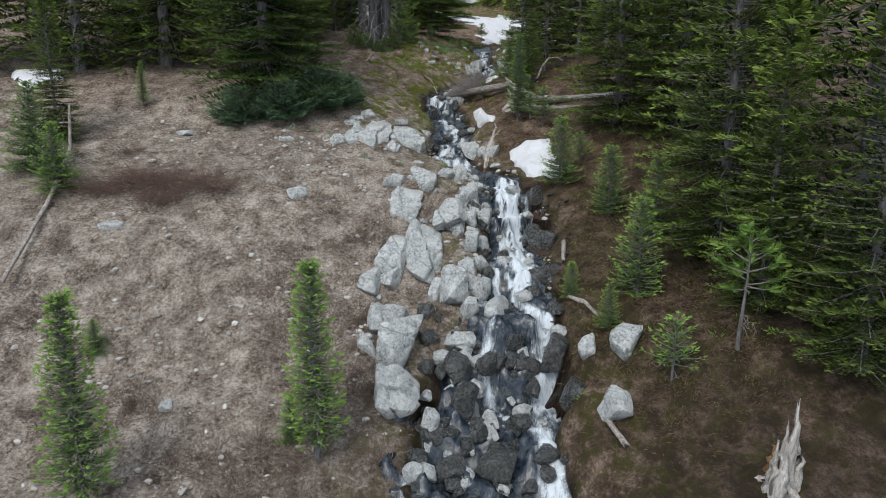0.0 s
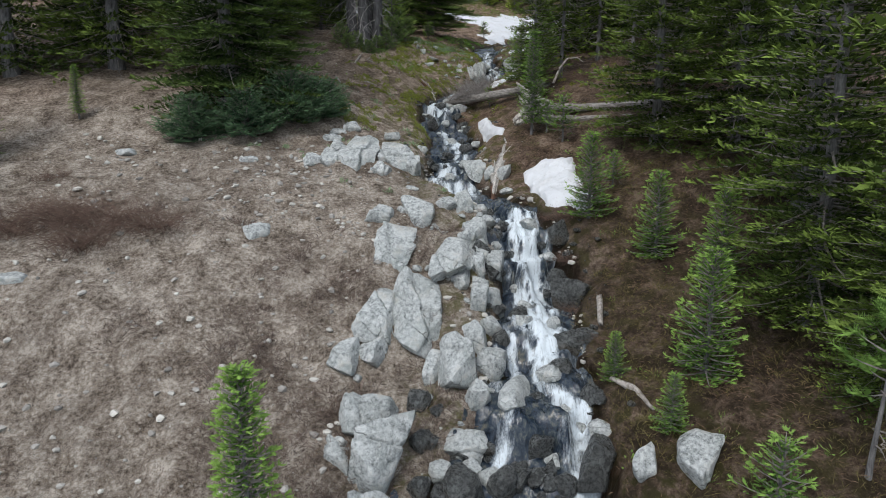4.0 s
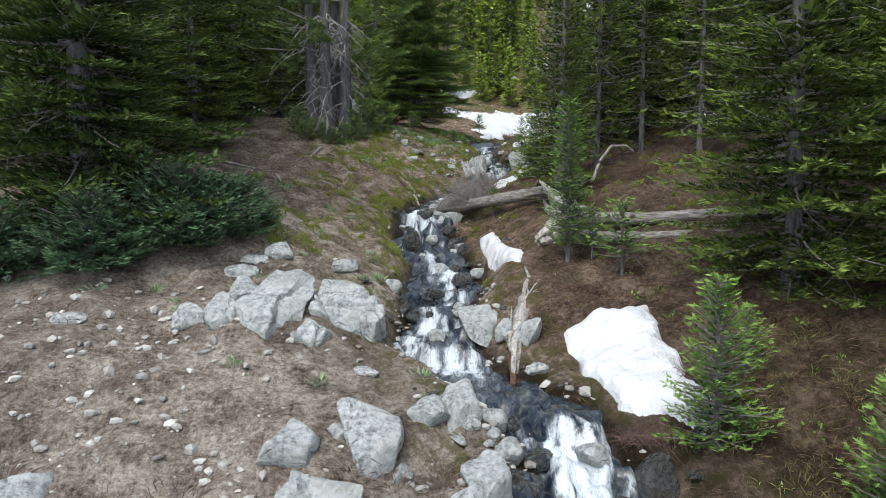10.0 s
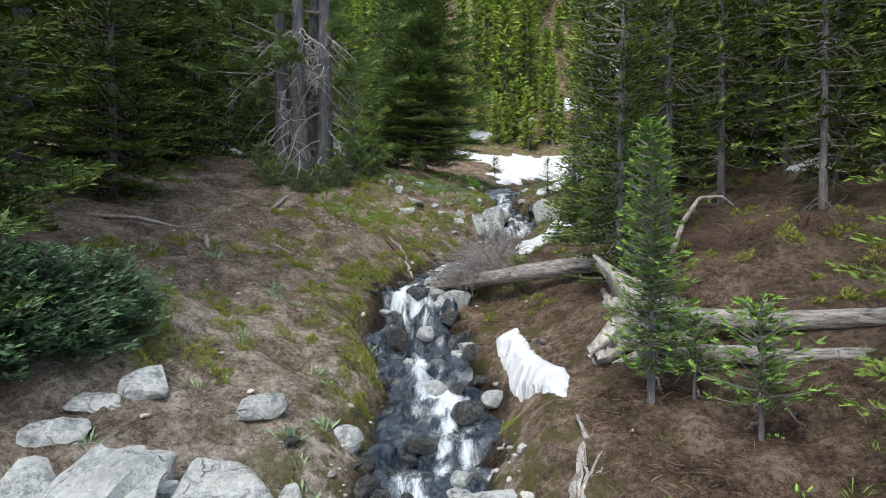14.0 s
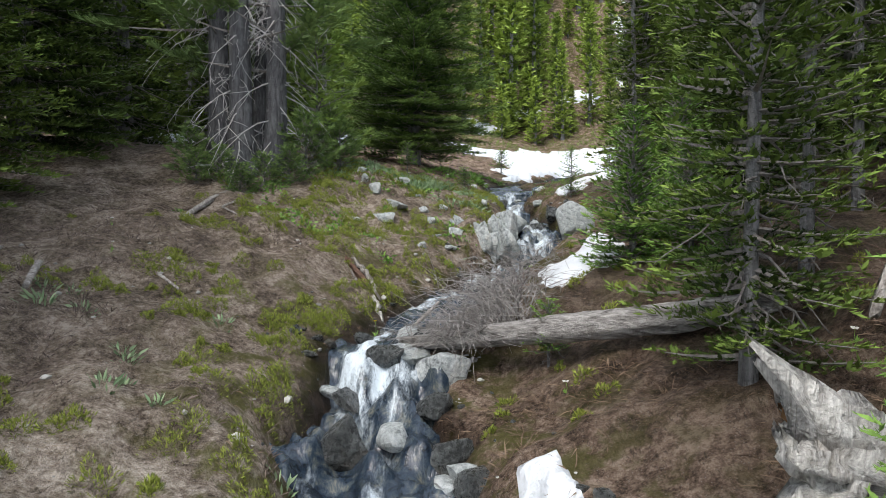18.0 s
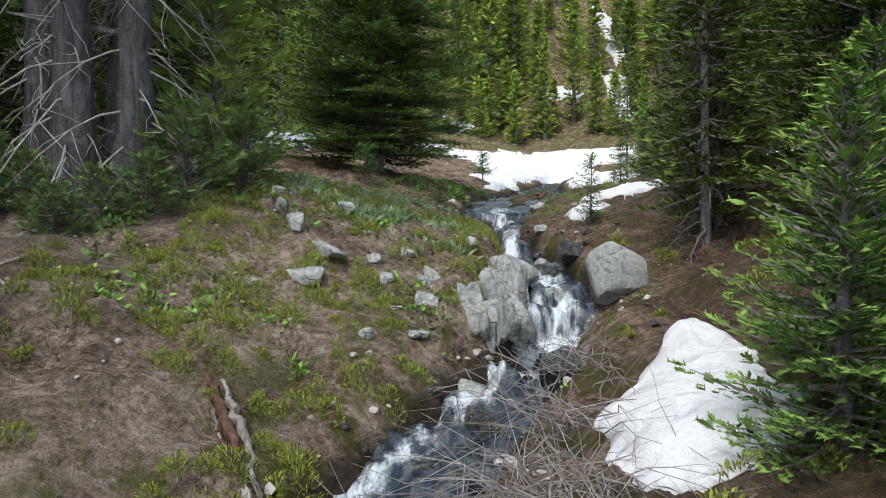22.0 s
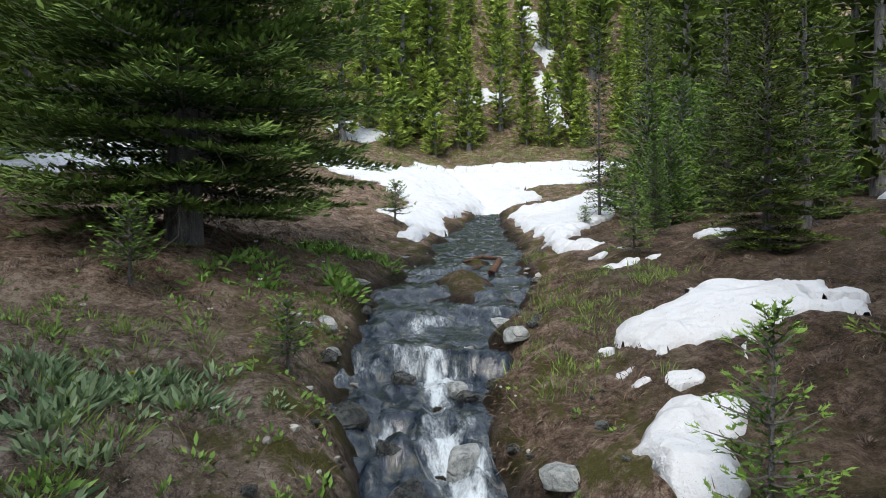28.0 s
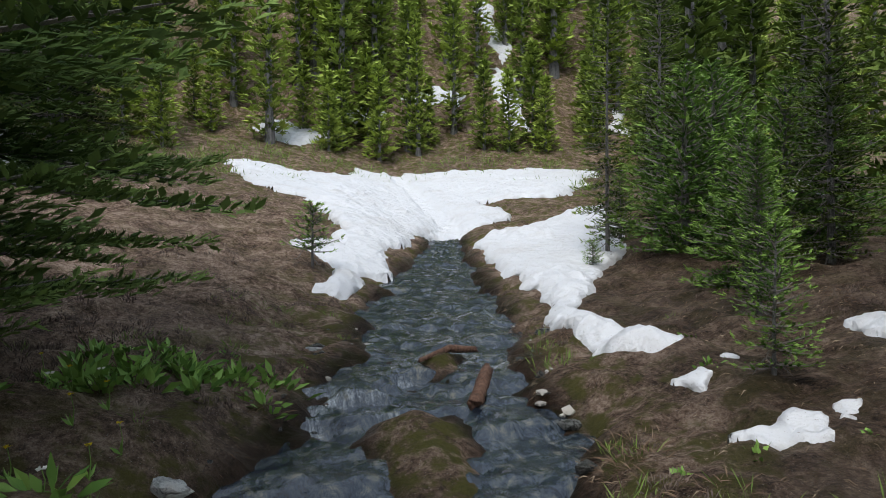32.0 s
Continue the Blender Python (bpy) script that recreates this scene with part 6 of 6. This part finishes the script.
for x, y, seed, count, reach in [(3.9, 22.3, 11, 130, 0.7), (4.6, 22.1, 12, 110, 0.6), (-5.7, 15.1, 13, 260, 0.95), (-6.6, 15.2, 14, 240, 0.95), (-6.0, 14.6, 15, 200, 0.8), (-4.9, 15.0, 16, 160, 0.7), (-7.3, 14.9, 22, 200, 0.9), (2.35, 16.0, 23, 120, 0.35), (2.3, 14.4, 24, 110, 0.35), (2.6, 13.0, 25, 110, 0.4), (2.9, 16.8, 26, 90, 0.4), (-7.4, 16.6, 17, 80, 0.5), (2.25, 15.3, 18, 70, 0.3), (2.05, 16.2, 19, 70, 0.25), (1.1, 30.9, 20, 30, 0.25), (-0.7, 29.0, 21, 26, 0.4)]:
    twig_mass("russet_shrub", stand(x, y), "low leafless russet shrub on the slope", seed, count, reach, reach * 0.6, (0, 0, 0), RUSSET, 0.005)


def blades(name, label, places, seed, count, length, width, spread, material, up=1.0, category="plants", jitter=0.06):
    """Tufts of narrow leaves standing on the ground at many places, as one mesh."""
    rng = np.random.default_rng(seed)
    heap = Heap()
    p = np.array([(x, y) for x, y, _ in places])
    size = np.array([s for *_, s in places])
    n = len(p)
    off = rng.normal(size=(n, count, 2)) * jitter * size[:, None, None]
    xy = p[:, None] + off
    z = relief(xy[..., 0], xy[..., 1]) - 0.015
    at = np.concatenate([xy, z[..., None]], -1)
    d = unit(np.concatenate([off / (jitter * size[:, None, None]) * spread + rng.normal(size=(n, count, 2)) * spread * 0.5, np.full((n, count, 1), up)], -1))
    side = unit(np.cross(d, rng.normal(size=(n, count, 3))))
    ln = length * size[:, None, None] * rng.uniform(0.5, 1.15, (n, count, 1))
    mid = at + d * ln * 0.5
    tip = at + d * ln + np.array([0, 0, -0.12]) * ln * spread
    w = width * (0.5 + 0.5 * size[:, None, None])
    v = np.stack([at, mid + side * w / 2, tip, mid - side * w / 2], 2).reshape(-1, 3)
    heap.add(v, np.arange(len(v)).reshape(-1, 4))
    return tagged(heap.make(name, material), label, category, kind="stuff")


# where old snow covers the ground: x from, to, y from, to
SNOWED = [(3.5, 5.5, 33.4, 34.8), (2.75, 3.5, 32.0, 33.0), (2.5, 12, 44, 63), (1.65, 2.6, 25.0, 27.1), (1.9, 2.8, 16.1, 18.1), (1.05, 1.5, 19.7, 21.3)]


def sprinkle(seed, count, x0, x1, y0, y1, small=0.6, large=1.3, near=None, patchy=0.0, keep=0.1):
    """Random places; x is counted from the stream's middle, and none lie in the water."""
    rng = np.random.default_rng(seed)
    out = []
    while len(out) < count:
        x, y = rng.uniform(x0, x1), rng.uniform(y0, y1)
        if abs(x) < float(lookup(HALF, y)) + keep:
            continue
        wx = x + float(lookup(MID, y))
        if any(a < wx < b and c < y < d for a, b, c, d in SNOWED) or abs(wx - 4.6 - (y - 38.6) * 0.42) < 0.5 and 38 < y < 50:
            continue
        if patchy and float(fbm(wx, y, patchy, 2, 90)) < rng.uniform(-0.3, 0.7):
            continue
        out.append((wx, y, rng.uniform(small, large)))
    return out


def cushions(name, label, places, seed, count, radius, sprig, width, material, flat=0.85):
    """Low rounded cushions of fine sprigs standing out from a dome, as one mesh."""
    rng = np.random.default_rng(seed)
    heap = Heap()
    p = np.array([(x, y) for x, y, _ in places])
    size = np.array([s for *_, s in places])[:, None, None] * radius
    n = len(p)
    d = unit(rng.normal(size=(n, count, 3)) + np.array([0, 0, 0.5]))
    d[..., 2] = np.abs(d[..., 2])
    lump = 1 + 0.25 * np.sin(d[..., :1] * 5 + rng.uniform(0, 6, (n, 1, 1))) + 0.25 * np.sin(d[..., 1:2] * 5 + rng.uniform(0, 6, (n, 1, 1)))
    xy = p[:, None] + d[..., :2] * size * lump
    at = np.concatenate([xy, relief(xy[..., 0], xy[..., 1])[..., None] + d[..., 2:] * size * flat * lump - 0.02], -1)
    way = unit(d + 0.45 * rng.normal(size=d.shape) + np.array([0, 0, 0.35]))
    side = unit(np.cross(way, rng.normal(size=d.shape)))
    ln = sprig * rng.uniform(0.6, 1.3, (n, count, 1))
    at = at - way * ln * 0.4
    mid = at + way * ln * 0.55
    v = np.stack([at, mid + side * width / 2, at + way * ln, mid - side * width / 2], 2).reshape(-1, 3)
    heap.add(v, np.arange(len(v)).reshape(-1, 4))
    return tagged(heap.make(name, material), label, "plants", kind="stuff")


blades("dead_heather", "low brown dead heather clumps", sprinkle(1, 470, -10, -0.4, 8.5, 15.6, 0.5, 1.6, patchy=1.3), 1, 60, 0.13, 0.01, 0.75, TUFT_BROWN, 0.7, jitter=0.095)
cushions("dead_heather", "low brown dead heather clumps", sprinkle(21, 190, -9, -0.4, 8.5, 15.0, 0.5, 1.5, patchy=1.3), 21, 120, 0.1, 0.06, 0.009, TUFT_BROWN, 0.5)
blades("dead_heather", "low brown dead heather clumps", sprinkle(2, 300, -5, -0.3, 18.5, 31, 0.5, 1.2, patchy=1.2), 2, 44, 0.1, 0.01, 0.8, TUFT_BROWN, 0.7)
cushions("heather", "olive green heather cushions", sprinkle(3, 300, -4.5, -0.2, 20, 31.5, 0.4, 1.35, patchy=1.0), 3, 300, 0.1, 0.038, 0.007, TUFT_GREEN)
cushions("heather", "olive green heather cushions", sprinkle(4, 60, -1.0, -0.1, 20.5, 26, 0.6, 1.3), 4, 300, 0.1, 0.038, 0.007, TUFT_GREEN)
cushions("heather", "olive green heather cushions", sprinkle(5, 110, 0.4, 5, 20.5, 31, 0.4, 1.2, patchy=1.3), 5, 150, 0.1, 0.055, 0.011, TUFT_GREEN)
cushions("heather", "olive green heather cushions", sprinkle(6, 170, -3.5, -0.4, 26, 31.5, 0.6, 1.4), 6, 300, 0.1, 0.04, 0.007, TUFT_GREEN)
blades("straw_grass", "dry straw grass on the steep bank", sprinkle(7, 900, 0.1, 3.5, 8.5, 31, 0.5, 1.3, patchy=1.0), 7, 18, 0.15, 0.007, 1.2, STRAW, 0.6, jitter=0.08)
blades("sedge", "olive sedge and dry grass on the mossy bank", sprinkle(27, 700, 0.45, 4.2, 9.0, 17.5, 0.5, 1.3, patchy=0.8), 27, 22, 0.13, 0.008, 0.9, SEDGE, 0.9, jitter=0.09)
blades("straw_grass", "dry straw grass along the stream", sprinkle(8, 330, -1.4, 1.6, 25, 42, 0.5, 1.2, patchy=0.8), 8, 16, 0.14, 0.006, 1.1, STRAW, 0.7, jitter=0.08)
blades("green_grass", "fresh green grass on the bank", sprinkle(9, 60, -2.9, -1.5, 31.5, 35.0, 0.6, 1.1), 9, 24, 0.13, 0.012, 0.6, GRASS, 1.2, jitter=0.07)
blades("green_grass", "fresh green grass on the bank", sprinkle(10, 110, 0.3, 2.6, 33.5, 40.5, 0.4, 1.0, patchy=0.9), 10, 16, 0.17, 0.009, 0.5, GRASS, 1.2, jitter=0.07)
blades("green_grass", "fresh green grass on the bank", sprinkle(11, 80, 1.2, 5.5, 10, 20, 0.4, 1.0, patchy=1.2), 11, 14, 0.16, 0.008, 0.7, GRASS, 1.0)
blades("green_grass", "fresh green grass on the bank", sprinkle(12, 60, -3.0, -0.3, 33, 42, 0.4, 0.9, patchy=0.9), 12, 14, 0.15, 0.008, 0.6, GRASS, 1.0)
blades("meadow_grass", "pale meadow grass below the forest", sprinkle(13, 320, -12, 9, 56, 69, 0.8, 1.6), 13, 12, 0.3, 0.03, 0.6, GRASS, 1.0, jitter=0.2)
blades("sage_leaves", "grey-green leafy herbs on the slope", sprinkle(14, 360, -4.0, -0.9, 29.0, 33.8, 0.5, 1.3, patchy=0.9), 14, 26, 0.13, 0.026, 0.7, SAGE, 1.1, jitter=0.06)
blades("sage_leaves", "grey-green leafy herbs on the slope", sprinkle(15, 46, -4.5, -0.6, 16.5, 24, 0.5, 1.1), 15, 22, 0.13, 0.022, 0.6, SAGE, 1.0, jitter=0.05)
blades("forb_leaves", "bright green broad-leaved herbs", sprinkle(16, 240, -4.2, -0.7, 26.8, 31.5, 0.6, 1.1, patchy=0.8), 16, 18, 0.09, 0.04, 0.8, LEAF, 0.8, jitter=0.06)
blades("forb_leaves", "bright green broad-leaved herbs", sprinkle(17, 80, -2.4, -1.1, 36.0, 39.5, 0.6, 1.3, patchy=0.8), 17, 16, 0.16, 0.045, 0.8, LEAF, 0.9, jitter=0.06)
blades("forb_leaves", "bright green broad-leaved herbs", sprinkle(18, 90, -1.8, 2.5, 26, 40, 0.35, 0.8), 18, 12, 0.1, 0.03, 0.7, LEAF, 0.9, jitter=0.05)
blades("forb_leaves", "bright green broad-leaved herbs", sprinkle(19, 60, 1.2, 4.5, 9, 20, 0.4, 0.9), 19, 12, 0.1, 0.03, 0.7, LEAF, 0.9, jitter=0.05)
blades("needle_litter", "dry needles and twigs under the firs", sprinkle(22, 3000, 0.4, 7, 33, 46, 0.5, 1.4), 22, 12, 0.075, 0.006, 3.0, PALE_STRAW, 0.2, jitter=0.15)
blades("straw_grass", "dry straw grass on the damp bank", sprinkle(23, 420, 0.5, 5, 33, 45, 0.4, 1.0, patchy=0.9), 23, 16, 0.13, 0.006, 1.1, STRAW, 0.6, jitter=0.08)
cushions("dead_heather", "low brown dead heather clumps", sprinkle(24, 260, 0.4, 6, 32, 45, 0.4, 1.2, patchy=0.9), 24, 90, 0.09, 0.05, 0.008, TUFT_BROWN, 0.5)
cushions("dead_heather", "low brown dead heather clumps", sprinkle(25, 240, -4, -0.3, 31, 45, 0.4, 1.2, patchy=0.9), 25, 90, 0.09, 0.05, 0.008, TUFT_BROWN, 0.5)
blades("forb_leaves", "bright green broad-leaved herbs", sprinkle(26, 150, -3.5, -0.2, 30.5, 37, 0.4, 1.0), 26, 14, 0.1, 0.028, 0.7, LEAF, 0.9, jitter=0.05)
blades("needle_litter", "dry needles and twigs strewn on the soil", sprinkle(20, 4200, -6, 5, 8.5, 42, 0.5, 1.5), 20, 12, 0.075, 0.006, 3.0, STRAW, 0.18, jitter=0.16)


def stones(name, label, places, seed, low, high, material):
    """Loose stones strewn on the ground, as one mesh."""
    rng = np.random.default_rng(seed)
    bm = bmesh.new()
    bmesh.ops.create_icosphere(bm, subdivisions=1, radius=1)
    base = np.array([p.co for p in bm.verts])
    faces = np.array([[v.index for v in f.verts] for f in bm.faces])
    bm.free()
    heap = Heap()
    for x, y, s in places:
        r = low + (high - low) * rng.random() ** 3
        v = base * rng.uniform(0.75, 1.2, base.shape)
        for a in unit(rng.normal(size=(5, 3))):
            v = v - np.clip(v @ a - 0.62, 0, None)[:, None] * a
        t = rng.uniform(0, 6.3)
        v = v * np.array([1, rng.uniform(0.55, 0.9), rng.uniform(0.35, 0.7)]) * r
        v = v @ np.array([[np.cos(t), np.sin(t), 0], [-np.sin(t), np.cos(t), 0], [0, 0, 1]])
        heap.add(v + np.array([x, y, ground_at(x, y) + r * 0.12]), faces)
    return tagged(heap.make(name, material), label, "stones", kind="stuff")


stones("loose_stones", "pale loose stones strewn on the bare slope", sprinkle(31, 1100, -9, -0.3, 8.5, 18.6), 31, 0.012, 0.1, PEBBLE)
stones("loose_stones", "pale loose stones above the outcrop", sprinkle(32, 170, -5.8, -2.8, 15.2, 18.0), 32, 0.02, 0.1, PEBBLE)
stones("loose_stones", "small stones on the upper slope", sprinkle(33, 240, -4, 0, 18.6, 31), 33, 0.01, 0.05, PEBBLE)
stones("loose_stones", "broken stones along the water", sprinkle(34, 330, -0.85, 0.75, 9, 20, keep=-0.1), 34, 0.02, 0.11, PEBBLE)
stones("loose_stones", "broken stones along the water", sprinkle(35, 260, -1.0, 1.1, 20, 42, keep=-0.12), 35, 0.015, 0.07, PEBBLE)
stones("stream_stones", "dark wet stones along the water's edge", sprinkle(36, 420, -1.25, 1.25, 9, 42, keep=-0.25), 36, 0.02, 0.12, WET_ROCK)

PETAL = make_plain("white_petals", (0.75, 0.74, 0.68), (0.85, 0.84, 0.8))
YELLOW = make_plain("yellow_petals", (0.6, 0.45, 0.02), (0.8, 0.62, 0.04))


def flower(name, m, label, seed, high, wide, petals, material):
    rng = np.random.default_rng(seed)
    ob = thing(name, m, label, "flower")
    v, f = tube(np.array([[0, 0, -0.02], [0.01, 0, high * 0.5], [0, 0.01, high]]), np.array([0.003, 0.0025, 0.002]), 4)
    raw("stem", v, f, LEAF, ob)
    heap = Heap()
    a = np.arange(petals) * 2 * np.pi / petals
    d = np.stack([np.cos(a), np.sin(a), 0.35 + 0 * a], -1)
    tufts(heap, rng, np.repeat([[0, 0.01, high]], petals, 0), d, wide / 2, wide * 0.34, 1, 0.05, np.zeros(petals))
    heap.make("blossom", material, ob)
    heap = Heap()
    tufts(heap, rng, np.repeat([[0, 0, 0.0]], 7, 0), rng.normal(size=(7, 3)) * 0.7 + [0, 0, 0.7], high * 0.6, 0.018, 1, 0.1, np.zeros(7))
    heap.make("foliage", LEAF, ob)
    return ob


white = flower("white_flower", stand(1.48, 23.2, 0, 1, 0), "single white alpine flower on a short stem", 1, 0.09, 0.055, 8, PETAL)
yellow = flower("yellow_flower", stand(1.2, 37.6, 0, 1, 0), "yellow daisy-like flower among green leaves", 2, 0.16, 0.05, 10, YELLOW)
for x, y in [(-2.85, 24.8), (-1.95, 26.9), (-2.1, 27.6), (-3.6, 24.1), (-4.1, 24.6), (-3.3, 25.7), (-0.9, 33.6), (-0.6, 34.6), (0.2, 35.2), (0.5, 36.2), (0.3, 37.6), (0.8, 38.4), (-0.3, 32.4), (0.6, 33.1), (3.0, 22.0), (4.4, 22.6), (-2.6, 22.6), (0.95, 38.9), (1.1, 37.3), (-1.6, 33.0)]:
    copy_thing(white, stand(x, y, 37 * x, 1.0, 0))
for x, y in [(1.05, 37.9), (0.9, 37.5), (1.3, 37.8), (0.7, 37.9), (1.15, 38.2), (0.85, 38.6), (0.6, 38.9), (1.0, 36.9), (0.2, 33.0), (0.7, 33.9), (-0.2, 25.0), (0.5, 37.4)]:
    copy_thing(yellow, stand(x, y, 50 * x, 1.0, 0))
